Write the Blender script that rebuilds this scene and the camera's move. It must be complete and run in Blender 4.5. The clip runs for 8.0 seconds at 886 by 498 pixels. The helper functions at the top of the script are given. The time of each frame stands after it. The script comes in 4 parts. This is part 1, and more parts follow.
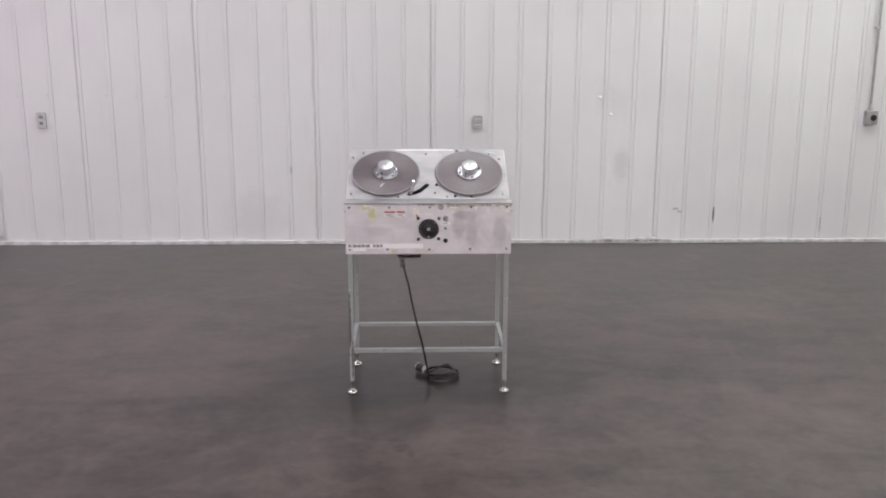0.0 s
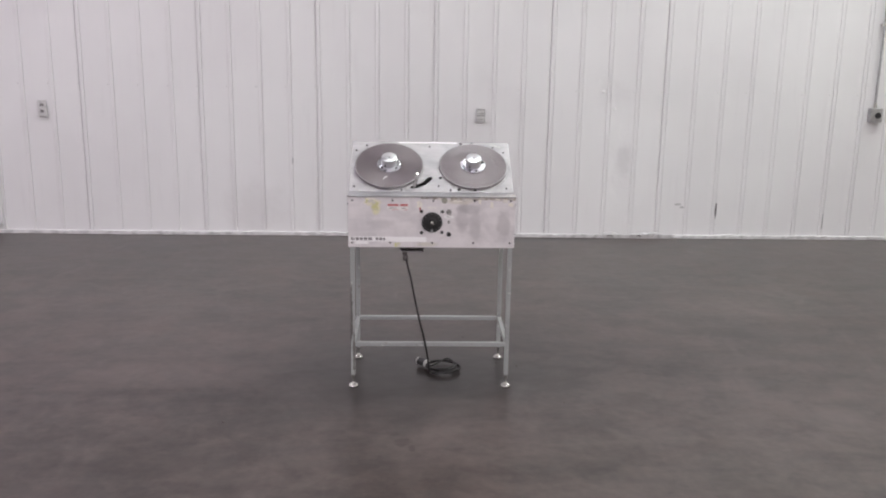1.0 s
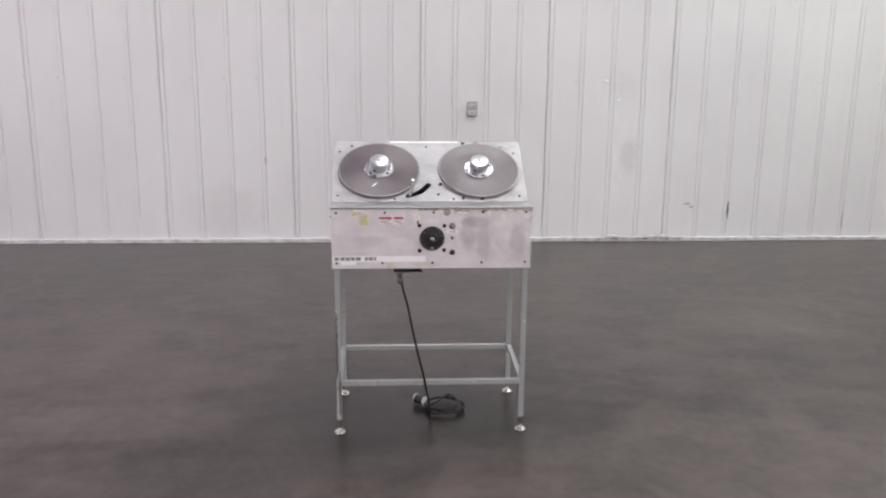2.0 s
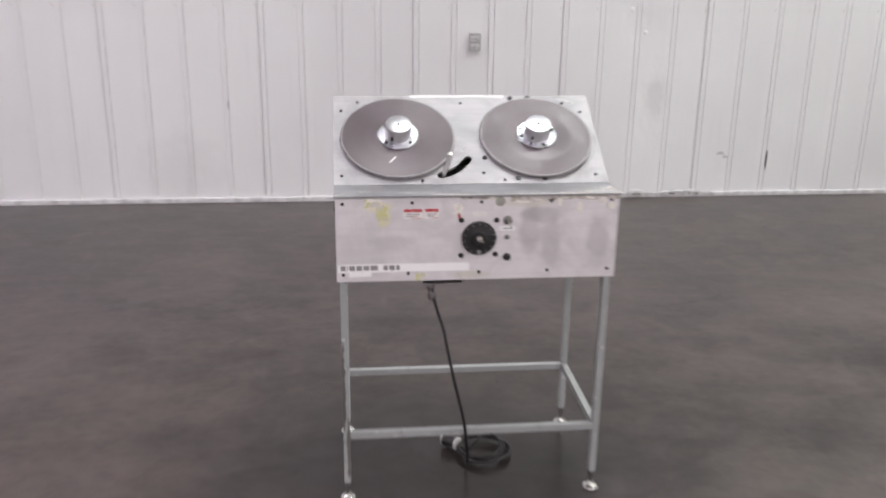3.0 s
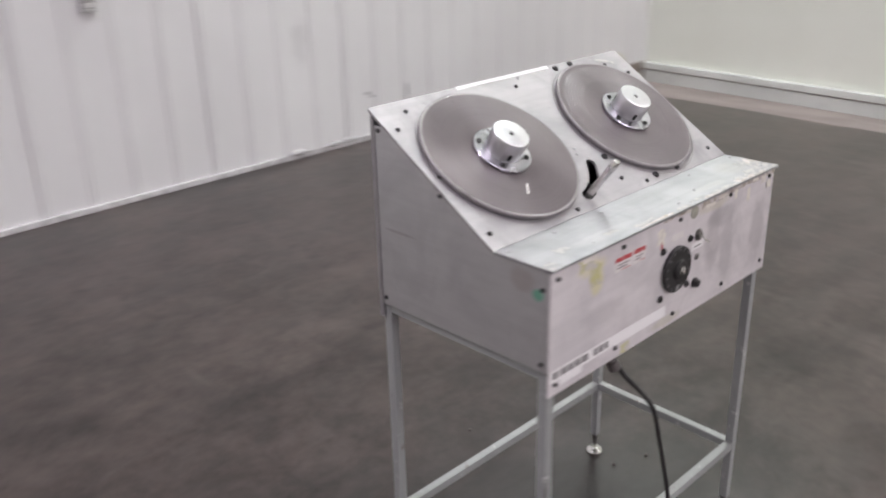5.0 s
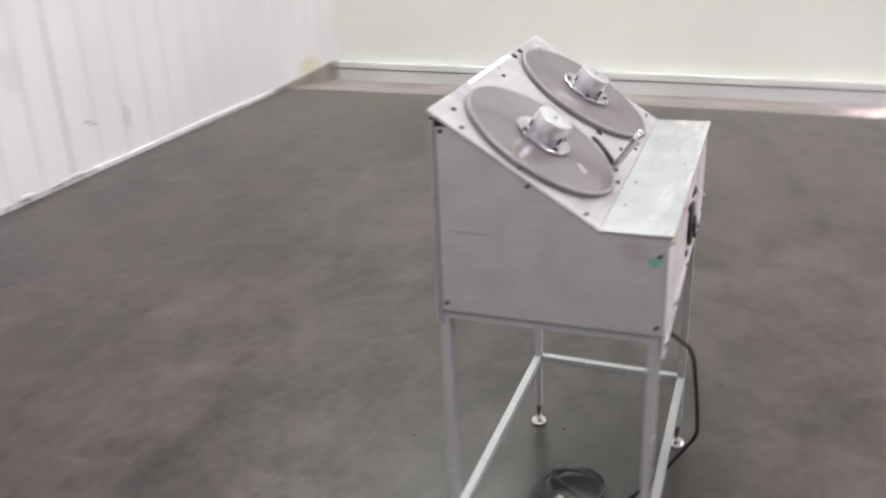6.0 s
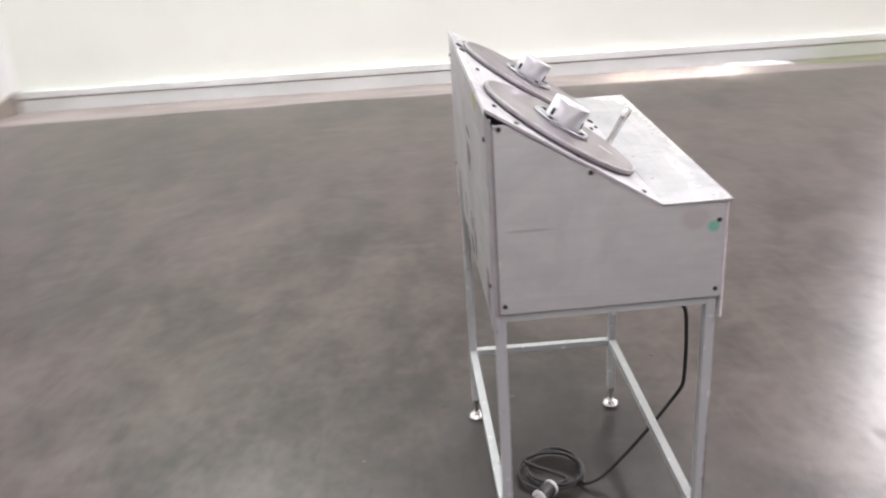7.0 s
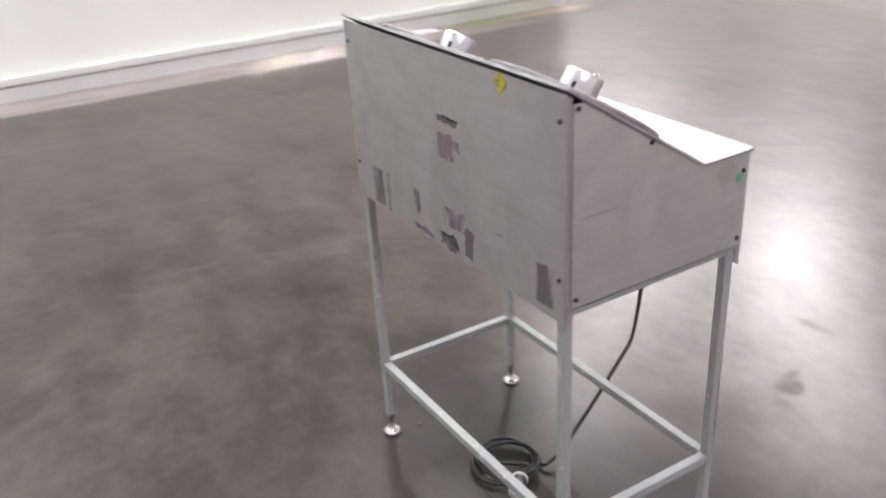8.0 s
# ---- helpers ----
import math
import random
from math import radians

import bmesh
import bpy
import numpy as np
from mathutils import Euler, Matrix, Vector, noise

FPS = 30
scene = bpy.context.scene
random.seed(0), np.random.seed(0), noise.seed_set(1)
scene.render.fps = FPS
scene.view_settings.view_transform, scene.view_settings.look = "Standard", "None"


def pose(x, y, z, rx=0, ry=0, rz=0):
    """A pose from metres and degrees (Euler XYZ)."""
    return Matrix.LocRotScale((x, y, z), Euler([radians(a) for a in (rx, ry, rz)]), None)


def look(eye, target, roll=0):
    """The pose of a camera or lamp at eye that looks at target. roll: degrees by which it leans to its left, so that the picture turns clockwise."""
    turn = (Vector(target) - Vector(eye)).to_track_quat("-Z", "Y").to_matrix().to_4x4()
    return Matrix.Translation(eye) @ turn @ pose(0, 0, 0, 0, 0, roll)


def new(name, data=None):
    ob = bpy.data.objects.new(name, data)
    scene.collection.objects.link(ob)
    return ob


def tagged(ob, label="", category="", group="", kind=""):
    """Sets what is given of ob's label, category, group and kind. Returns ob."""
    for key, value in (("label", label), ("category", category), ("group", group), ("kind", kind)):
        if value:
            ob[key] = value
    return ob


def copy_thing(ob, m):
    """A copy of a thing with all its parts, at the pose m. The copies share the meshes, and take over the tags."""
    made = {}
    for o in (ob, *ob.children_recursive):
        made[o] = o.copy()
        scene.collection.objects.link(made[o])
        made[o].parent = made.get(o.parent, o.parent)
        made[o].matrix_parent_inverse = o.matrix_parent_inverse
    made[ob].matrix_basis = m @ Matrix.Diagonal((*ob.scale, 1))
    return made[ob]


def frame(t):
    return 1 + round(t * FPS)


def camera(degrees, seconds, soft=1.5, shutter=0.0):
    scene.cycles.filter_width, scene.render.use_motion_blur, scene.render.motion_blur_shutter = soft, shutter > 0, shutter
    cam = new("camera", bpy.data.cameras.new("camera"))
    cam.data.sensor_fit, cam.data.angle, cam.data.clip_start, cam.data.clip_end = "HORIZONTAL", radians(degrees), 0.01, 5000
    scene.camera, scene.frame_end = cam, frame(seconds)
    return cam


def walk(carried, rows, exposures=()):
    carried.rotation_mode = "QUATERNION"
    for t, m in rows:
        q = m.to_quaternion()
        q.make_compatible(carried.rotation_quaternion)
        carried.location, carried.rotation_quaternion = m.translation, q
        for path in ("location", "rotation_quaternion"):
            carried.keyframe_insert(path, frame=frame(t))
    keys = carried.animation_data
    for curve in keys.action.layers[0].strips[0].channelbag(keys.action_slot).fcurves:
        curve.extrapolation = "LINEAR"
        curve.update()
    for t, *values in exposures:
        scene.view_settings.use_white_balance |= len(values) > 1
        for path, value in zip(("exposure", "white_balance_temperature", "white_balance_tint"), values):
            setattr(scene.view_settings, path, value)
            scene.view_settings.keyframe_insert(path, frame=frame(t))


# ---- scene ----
cam = camera(53.1, 8.0, soft=2.0, shutter=1.0)
PATH = [
    (0, (-0.073, -4.019, 1.601), (-0.005, -2.068, 1.17), 0.2),
    (0.5, (-0.066, -4.045, 1.601), (-0.002, -2.094, 1.166), 0.5),
    (1, (-0.09, -3.994, 1.602), (-0.02, -2.046, 1.154), 0.9),
    (1.5, (-0.133, -3.756, 1.57), (-0.03, -1.813, 1.109), 0.1),
    (1.7, (-0.14, -3.589, 1.562), (-0.031, -1.644, 1.112), 0.3),
    (2.8, (-0.302, -2.479, 1.526), (-0.121, -0.574, 0.946), 0.7),
    (3, (-0.344, -2.264, 1.515), (-0.137, -0.372, 0.9), 0.8),
    (3.5, (-0.527, -1.823, 1.521), (-0.165, 0.023, 0.841), 0.6),
    (4, (-0.79, -1.497, 1.521), (-0.123, 0.246, 0.802), -2.1),
    (4.5, (-1.101, -1.152, 1.498), (-0.047, 0.375, 0.753), 0.2),
    (4.7, (-1.231, -1.006, 1.502), (-0.092, 0.457, 0.752), -0.8),
    (5.8, (-1.763, -0.291, 1.503), (-0.084, 0.487, 0.743), -1.3),
    (6, (-1.815, -0.132, 1.502), (-0.09, 0.525, 0.732), -2.5),
    (6.5, (-1.896, 0.198, 1.517), (-0.092, 0.503, 0.709), -3.2),
    (7, (-1.827, 0.579, 1.514), (0.002, 0.499, 0.71), -4.0),
    (7.5, (-1.673, 0.949, 1.524), (0.074, 0.447, 0.69), -4.5),
    (8, (-1.4, 1.264, 1.513), (0.144, 0.354, 0.625), -3.4),
]
EXPOSURES = [(0.0, -0.64), (1.5, -0.6), (3.5, -0.5), (4.5, -0.72), (6.0, -0.22), (6.5, 0.0), (7.2, 0.15), (8.0, -0.05)]
walk(cam, [(t, look(eye, target, roll)) for t, eye, target, roll in PATH], EXPOSURES)

# ---------------------------------------------------------------- light
NORTH_Y = 3.60            # face of the ribbed wall
CEIL = 6.4                # underside of the ceiling
world = bpy.data.worlds.new("world")
scene.world = world
world.use_nodes = True
bg = [n for n in world.node_tree.nodes if n.type == "BACKGROUND"][0]
bg.inputs["Color"].default_value = (0.55, 0.7, 1.0, 1)
bg.inputs["Strength"].default_value = 0.0     # a closed hall: the only daylight is the lamp in the added roof opening

# sunlight falling steeply towards the end wall: area lamp in an added, unseen opening
SUN_EL = 68
ADDED_OPENING = (3.95, 5.15, -4.75, -3.2)      # x and y range of the added roof opening
sun_data = bpy.data.lights.new("roof_sunlight", "AREA")
sun_data.shape, sun_data.size, sun_data.size_y = "RECTANGLE", 1.0, 1.3
sun_data.energy, sun_data.color, sun_data.spread = 16.0, (1.0, 0.95, 0.93), radians(3)
sun = new("roof_sunlight", sun_data)
sun.matrix_world = look((4.55, -1.4 - CEIL / math.tan(radians(SUN_EL)), CEIL + 0.02), (4.55, -1.4, 0))

# strip lamps under the ceiling: some placed by reflections, the rest unseen fill added
# x, y, length, watts
STRIPS_AND_FILL = [(0.65, 0.84, 1.25, 98), (2.67, 0.84, 1.25, 92), (-4.4, 0.84, 2.8, 260), (4.5, -1.9, 1.4, 100), (4.5, 2.4, 1.4, 205), (-4.2, -5.0, 2.8, 200), (-2.5, -11.0, 2.8, 680),
          (13.4, -10.1, 2.0, 740), (10.4, -10.3, 2.0, 620), (7.3, -10.9, 2.0, 660), (9.9, -7.0, 2.0, 620), (7.6, -6.0, 2.0, 330), (4.2, -8.2, 2.0, 240)]
for lx, ly, length, watts in STRIPS_AND_FILL:
    d = bpy.data.lights.new("strip_lamp", "AREA")
    # lamp tints added to give the walls their pink and greenish casts
    d.shape, d.size, d.size_y, d.energy, d.color = "RECTANGLE", length, 0.33, watts, (1.0, 0.9, 1.04) if lx < -2 else (0.94, 0.985, 0.985) if ly > 0.5 else (1.0, 0.955, 0.985)
    new("strip_lamp", d).matrix_world = pose(lx, ly, CEIL - 0.12)

# ---------------------------------------------------------------- materials


class Nodes:
    """A short way to write node materials."""

    def __init__(self, name):
        self.mat = bpy.data.materials.new(name)
        self.mat.use_nodes = True
        self.t = self.mat.node_tree
        self.bsdf = [n for n in self.t.nodes if n.type == "BSDF_PRINCIPLED"][0]
        self.geo = self.t.nodes.new("ShaderNodeNewGeometry")
        self.tc = self.t.nodes.new("ShaderNodeTexCoord")
        self.oi = self.t.nodes.new("ShaderNodeObjectInfo")

    def put(self, socket, value):
        if isinstance(value, bpy.types.NodeSocket):
            self.t.links.new(value, socket)
        elif isinstance(value, (tuple, list)) and len(value) == 3 and socket.type == "RGBA":
            socket.default_value = (*value, 1)
        else:
            socket.default_value = value

    def set(self, **kw):
        for k, v in kw.items():
            self.put(self.bsdf.inputs[k.replace("_", " ")], v)
        return self.mat

    def math(self, op, a, b=0.0, clamp=False):
        n = self.t.nodes.new("ShaderNodeMath")
        n.operation, n.use_clamp = op, clamp
        self.put(n.inputs[0], a), self.put(n.inputs[1], b)
        return n.outputs[0]

    def vec(self, op, a, b):
        n = self.t.nodes.new("ShaderNodeVectorMath")
        n.operation = op
        self.put(n.inputs[0], a), self.put(n.inputs[1], b)
        return n.outputs["Value"] if op in ("LENGTH", "DOT_PRODUCT") else n.outputs[0]

    def noise(self, scale, detail=4.0, rough=0.55, coord=None, stretch=None, distort=0.0):
        n = self.t.nodes.new("ShaderNodeTexNoise")
        c = coord or self.geo.outputs["Position"]
        if stretch:
            c = self.vec("MULTIPLY", c, stretch)
        self.put(n.inputs["Vector"], c)
        n.inputs["Scale"].default_value, n.inputs["Detail"].default_value = scale, detail
        n.inputs["Roughness"].default_value, n.inputs["Distortion"].default_value = rough, distort
        return n.outputs["Fac"]

    def ramp(self, fac, lo, hi, a=0.0, b=1.0):
        n = self.t.nodes.new("ShaderNodeMapRange")
        n.interpolation_type = "SMOOTHSTEP"
        for i, v in enumerate((fac, lo, hi, a, b)):
            self.put(n.inputs[i], v)
        return n.outputs[0]

    def mix(self, fac, a, b):
        n = self.t.nodes.new("ShaderNodeMix")
        n.data_type = "RGBA"
        self.put(n.inputs[0], fac), self.put(n.inputs[6], a), self.put(n.inputs[7], b)
        return n.outputs[2]

    def bump(self, height, strength=0.2, distance=0.01):
        n = self.t.nodes.new("ShaderNodeBump")
        n.inputs["Strength"].default_value, n.inputs["Distance"].default_value = strength, distance
        self.put(n.inputs["Height"], height)
        self.put(self.bsdf.inputs["Normal"], n.outputs[0])

    def blot(self, centre, radii, rag=0.35, scale=14.0, soft=0.5):
        """A ragged stain round a place, 1 inside and 0 outside."""
        d = self.vec("SUBTRACT", self.geo.outputs["Position"], centre)
        d = self.vec("DIVIDE", d, radii)
        r = self.vec("LENGTH", d, (0, 0, 0))
        r = self.math("ADD", r, self.math("MULTIPLY", self.math("SUBTRACT", self.noise(scale, 3), 0.5), rag * 2))
        return self.ramp(r, 1.0 - soft / 2, 1.0 + soft / 2, 1.0, 0.0)


def floor_material():
    n = Nodes("worn_sealed_concrete")
    broad = n.noise(0.5, 2, 0.5)
    mid = n.noise(1.7, 3, 0.55, distort=0.6)
    small_ = n.noise(5.5, 3, 0.6, distort=0.7)
    trowel = n.noise(2.5, 3, 0.6, stretch=(0.5, 1.7, 1), distort=0.9)
    fine = n.noise(22, 4, 0.65)
    tone = 0.5
    for layer, weight in ((broad, 0.8), (mid, 1.25), (trowel, 1.1), (small_, 1.1), (fine, 0.95)):
        tone = n.math("ADD", tone, n.math("MULTIPLY", n.math("SUBTRACT", layer, 0.5), weight))
    c = n.mix(n.ramp(tone, -0.3, 1.3), (0.0158, 0.0118, 0.0106), (0.093, 0.071, 0.064))
    # a few deeper oil spots and pale rubbed patches, both with soft edges
    c = n.mix(n.ramp(n.noise(3.3, 2, 0.5, distort=0.5), 0.56, 0.72, 0, 0.45), c, (0.026, 0.021, 0.0195))
    c = n.mix(n.ramp(n.noise(2.7, 3, 0.6, stretch=(1.3, 0.7, 1), distort=0.9), 0.55, 0.8, 0, 0.4), c, (0.12, 0.098, 0.091))
    # shade under the machine, put into the slab's colour as a ragged dark blot
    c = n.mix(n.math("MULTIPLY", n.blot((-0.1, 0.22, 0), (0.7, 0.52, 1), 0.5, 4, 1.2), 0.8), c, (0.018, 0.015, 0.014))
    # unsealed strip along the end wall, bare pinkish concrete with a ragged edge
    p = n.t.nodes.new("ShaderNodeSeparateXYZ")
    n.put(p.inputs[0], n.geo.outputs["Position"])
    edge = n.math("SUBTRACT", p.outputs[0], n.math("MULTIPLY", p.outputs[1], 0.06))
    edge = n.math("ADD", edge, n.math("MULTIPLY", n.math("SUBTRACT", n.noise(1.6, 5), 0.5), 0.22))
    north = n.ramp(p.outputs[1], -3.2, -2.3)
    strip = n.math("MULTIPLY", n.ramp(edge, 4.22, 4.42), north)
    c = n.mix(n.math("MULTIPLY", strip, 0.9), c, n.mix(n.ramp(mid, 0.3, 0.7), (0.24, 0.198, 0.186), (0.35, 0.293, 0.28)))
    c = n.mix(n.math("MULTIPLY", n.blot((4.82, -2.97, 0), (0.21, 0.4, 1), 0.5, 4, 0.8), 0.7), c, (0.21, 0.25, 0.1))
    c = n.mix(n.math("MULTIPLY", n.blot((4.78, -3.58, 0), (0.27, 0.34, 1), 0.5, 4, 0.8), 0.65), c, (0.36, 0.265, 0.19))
    rough = n.math("ADD", n.ramp(mid, 0.3, 0.7, 0.277, 0.3), n.ramp(small_, 0.3, 0.7, 0.0, 0.015))
    rough = n.math("ADD", rough, n.ramp(trowel, 0.5, 0.72, 0.0, 0.02))
    # scuffs that dull the sealer before the machine
    for x, y, rx, ry, worn in ((-0.125, -0.6, 0.036, 0.042, 0.9), (-0.085, -0.655, 0.014, 0.03, 0.7), (0.05, -0.92, 0.05, 0.018, 0.6), (0.1, -0.668, 0.035, 0.016, 0.5), (-0.175, -0.515, 0.035, 0.02, 0.5)):
        scuff = n.math("MULTIPLY", n.blot((x, y, 0), (rx, ry, 1), 0.6, 22, 0.7), worn)
        c = n.mix(n.math("MULTIPLY", scuff, 0.4), c, (0.03, 0.026, 0.025))
        rough = n.math("ADD", rough, n.math("MULTIPLY", scuff, 0.16))
    rough = n.math("ADD", rough, n.math("MULTIPLY", strip, 0.2))
    wave = n.math("ADD", n.noise(3, 2), n.math("MULTIPLY", n.noise(8, 1, distort=0.6), 0.35))
    n.bump(wave, 0.17, 0.006)
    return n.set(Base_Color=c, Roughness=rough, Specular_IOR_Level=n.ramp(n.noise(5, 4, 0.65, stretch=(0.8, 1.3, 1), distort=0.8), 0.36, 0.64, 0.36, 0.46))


def wall_material():
    n = Nodes("white_painted_sheet_steel")
    tone = n.noise(0.7, 3)
    streak = n.noise(5, 4, 0.6, stretch=(3, 3, 0.25))
    c = n.mix(n.ramp(tone, 0.3, 0.7), (0.76, 0.745, 0.75), (0.82, 0.81, 0.81))
    c = n.mix(n.ramp(streak, 0.55, 0.8, 0, 0.25), c, (0.66, 0.645, 0.65))
    low = n.math("MULTIPLY", n.blot((-1.45, NORTH_Y, 0.2), (0.22, 0.3, 0.2), 0.9, 9, 1.2), 0.16)
    c = n.mix(low, c, (0.5, 0.46, 0.45))
    # shading of two dents put into the paint colour, besides the relief below
    c = n.mix(n.math("MULTIPLY", n.blot((1.62, NORTH_Y, 1.2), (0.13, 0.3, 0.1), 0.8, 9, 1.2), 0.16), c, (0.6, 0.585, 0.59))
    c = n.mix(n.math("MULTIPLY", n.blot((1.74, NORTH_Y, 0.66), (0.06, 0.3, 0.13), 0.8, 11, 1.2), 0.35), c, (0.55, 0.535, 0.54))
    for x, z, rx, rz, dark in ((2.578, 0.222, 0.0075, 0.07, 0.9), (3.54, 0.13, 0.005, 0.07, 0.55), (2.24, 0.272, 0.03, 0.01, 0.4), (2.275, 0.247, 0.018, 0.01, 0.4), (-1.115, 0.622, 0.006, 0.03, 0.35)):
        c = n.mix(n.math("MULTIPLY", n.blot((x, NORTH_Y, z), (rx, 0.3, rz), 0.6, 45, 0.5), dark), c, (0.11, 0.1, 0.1))
    c = n.mix(n.math("MULTIPLY", n.blot((4.95, NORTH_Y, 0.075), (0.17, 0.3, 0.075), 0.7, 8, 0.9), 0.6), c, (0.64, 0.6, 0.36))
    dent = n.math("ADD", n.blot((1.71, NORTH_Y, 0.62), (0.1, 0.3, 0.2), 0.7, 7, 1.4), n.blot((1.56, NORTH_Y, 1.2), (0.07, 0.3, 0.13), 0.6, 9, 1.4))
    relief = n.math("SUBTRACT", n.noise(1.7, 2, stretch=(1, 1, 0.6)), n.math("MULTIPLY", dent, 0.7))
    n.bump(n.math("ADD", relief, n.math("MULTIPLY", n.noise(160, 2), 0.02)), 0.35, 0.02)
    return n.set(Base_Color=c, Roughness=n.ramp(streak, 0.3, 0.8, 0.36, 0.5), Specular_IOR_Level=0.4)


def plain_wall_material():
    n = Nodes("cream_painted_wall")
    c = n.mix(n.ramp(n.noise(0.6, 4), 0.3, 0.7), (0.772, 0.786, 0.716), (0.825, 0.84, 0.77))
    c = n.mix(n.ramp(n.noise(3.5, 5), 0.55, 0.8, 0, 0.3), c, (0.71, 0.72, 0.665))
    n.bump(n.noise(60, 4), 0.1, 0.003)
    return n.set(Base_Color=c, Roughness=0.55)


def ceiling_material():
    n = Nodes("white_ceiling_board")
    c = n.mix(n.noise(0.8, 4), (0.6, 0.6, 0.59), (0.7, 0.7, 0.69))
    return n.set(Base_Color=c, Roughness=0.7)


def curb_material():
    n = Nodes("white_painted_curb")
    c = n.mix(n.ramp(n.noise(2.2, 5), 0.35, 0.75), (0.64, 0.66, 0.635), (0.74, 0.757, 0.735))
    c = n.mix(n.ramp(n.noise(11, 5), 0.62, 0.8, 0, 0.5), c, (0.45, 0.44, 0.42))
    c = n.mix(n.math("MULTIPLY", n.blot((5.1, -3.4, -0.1), (0.3, 0.6, 0.1), 0.6, 5, 0.8), 0.4), c, (0.5, 0.56, 0.33))
    n.bump(n.noise(30, 4), 0.2, 0.004)
    return n.set(Base_Color=c, Roughness=0.4)


def aluminium(name, base=(0.8, 0.795, 0.8), rough=(0.3, 0.46), grain=(1, 1, 1), marks=(), dull=0.3, spots=0.3, metal=0.6):
    """Bare sheet metal with a rolling grain, cloudy oxide, scratches and marks of their own (centre, radii, strength, colour)."""
    n = Nodes(name)
    cloud = n.noise(7, 5, 0.6, distort=0.5)
    line = n.noise(60, 4, 0.6, stretch=grain)
    speck = n.noise(90, 3)
    dark = tuple(v * (1 - dull) for v in base)
    c = n.mix(n.ramp(cloud, 0.35, 0.75), base, dark)
    c = n.mix(n.ramp(line, 0.35, 0.75, 0, 0.35), c, tuple(v * 0.8 for v in base))
    c = n.mix(n.ramp(speck, 0.66, 0.78, 0, spots), c, tuple(v * 0.45 for v in base))
    for centre, radii, strength, colour in marks:
        c = n.mix(n.math("MULTIPLY", n.blot(centre, radii, 0.5, 30, 0.7), strength), c, colour)
    r = n.math("ADD", n.ramp(cloud, 0.3, 0.75, rough[0], rough[1]), n.ramp(line, 0.3, 0.8, -0.04, 0.06))
    n.bump(n.math("ADD", n.math("MULTIPLY", n.noise(3.5, 2), 1.0), n.math("MULTIPLY", line, 0.03)), 0.1, 0.01)
    return n.set(Base_Color=c, Metallic=metal, Roughness=r)


def turned_metal(name, base, rough, metal, coat=0.0, ring_scale=260.0, aniso=0.0, coat_rough=0.04, groove=0.03):
    """Lathe-turned metal: fine rings round the part's own axis."""
    n = Nodes(name)
    p = n.t.nodes.new("ShaderNodeSeparateXYZ")
    n.put(p.inputs[0], n.tc.outputs["Object"])
    flat = n.t.nodes.new("ShaderNodeCombineXYZ")
    n.put(flat.inputs[0], p.outputs[0]), n.put(flat.inputs[1], p.outputs[1])
    r = n.vec("LENGTH", flat.outputs[0], (0, 0, 0))
    rr = n.t.nodes.new("ShaderNodeCombineXYZ")
    n.put(rr.inputs[0], r), n.put(rr.inputs[1], n.oi.outputs["Random"])
    ring = n.noise(ring_scale, 3, 0.7, coord=rr.outputs[0])
    wide = n.noise(26, 2, 0.6, coord=rr.outputs[0])
    cloud = n.noise(9, 4, 0.6, coord=n.tc.outputs["Object"])
    c = n.mix(n.ramp(ring, 0.3, 0.7, 0, 0.25), base, tuple(v * 0.72 for v in base))
    c = n.mix(n.ramp(cloud, 0.45, 0.8, 0, 0.45), c, tuple(v * 0.7 for v in base))
    c = n.mix(n.ramp(n.noise(70, 3, coord=n.tc.outputs["Object"]), 0.68, 0.76, 0, 0.35), c, tuple(v * 0.5 for v in base))
    tan = n.t.nodes.new("ShaderNodeTangent")
    tan.direction_type, tan.axis = "RADIAL", "Z"
    n.put(n.bsdf.inputs["Tangent"], tan.outputs[0])
    n.bump(n.math("ADD", n.math("MULTIPLY", ring, 0.3), wide), groove, 0.0015)
    return n.set(Base_Color=c, Metallic=metal, Roughness=n.ramp(cloud, 0.3, 0.8, rough, rough + 0.06), Coat_Weight=coat, Coat_Roughness=coat_rough, Coat_IOR=1.7, Anisotropic=aniso)


def tube_paint():
    n = Nodes("chipped_grey_green_paint")
    c = n.mix(n.noise(6, 4), (0.3, 0.313, 0.305), (0.37, 0.383, 0.373))
    c = n.mix(n.ramp(n.noise(34, 5, 0.65, stretch=(1, 1, 0.45)), 0.64, 0.7, 0, 0.7), c, (0.24, 0.23, 0.22))
    c = n.mix(n.ramp(n.noise(46, 4, 0.65), 0.62, 0.7, 0, 0.75), c, (0.66, 0.66, 0.64))
    c = n.mix(n.ramp(n.noise(21, 5, 0.7), 0.63, 0.68, 0, 0.65), c, (0.2, 0.165, 0.135))
    c = n.mix(n.ramp(n.noise(7, 3, 0.6), 0.5, 0.75, 0, 0.35), c, (0.5, 0.505, 0.49))
    # long scraped streaks on one front leg
    scrape = n.math("MULTIPLY", n.blot((-0.373, 0.0087, 0.36), (0.007, 0.004, 0.13), 0.9, 40, 0.4), 0.85)
    c = n.mix(scrape, c, (0.07, 0.06, 0.055))
    c = n.mix(n.math("MULTIPLY", n.blot((-0.36, 0.0087, 0.16), (0.006, 0.004, 0.1), 0.9, 40, 0.4), 0.8), c, (0.09, 0.075, 0.065))
    n.bump(n.noise(60, 3), 0.15, 0.002)
    return n.set(Base_Color=c, Roughness=0.42)


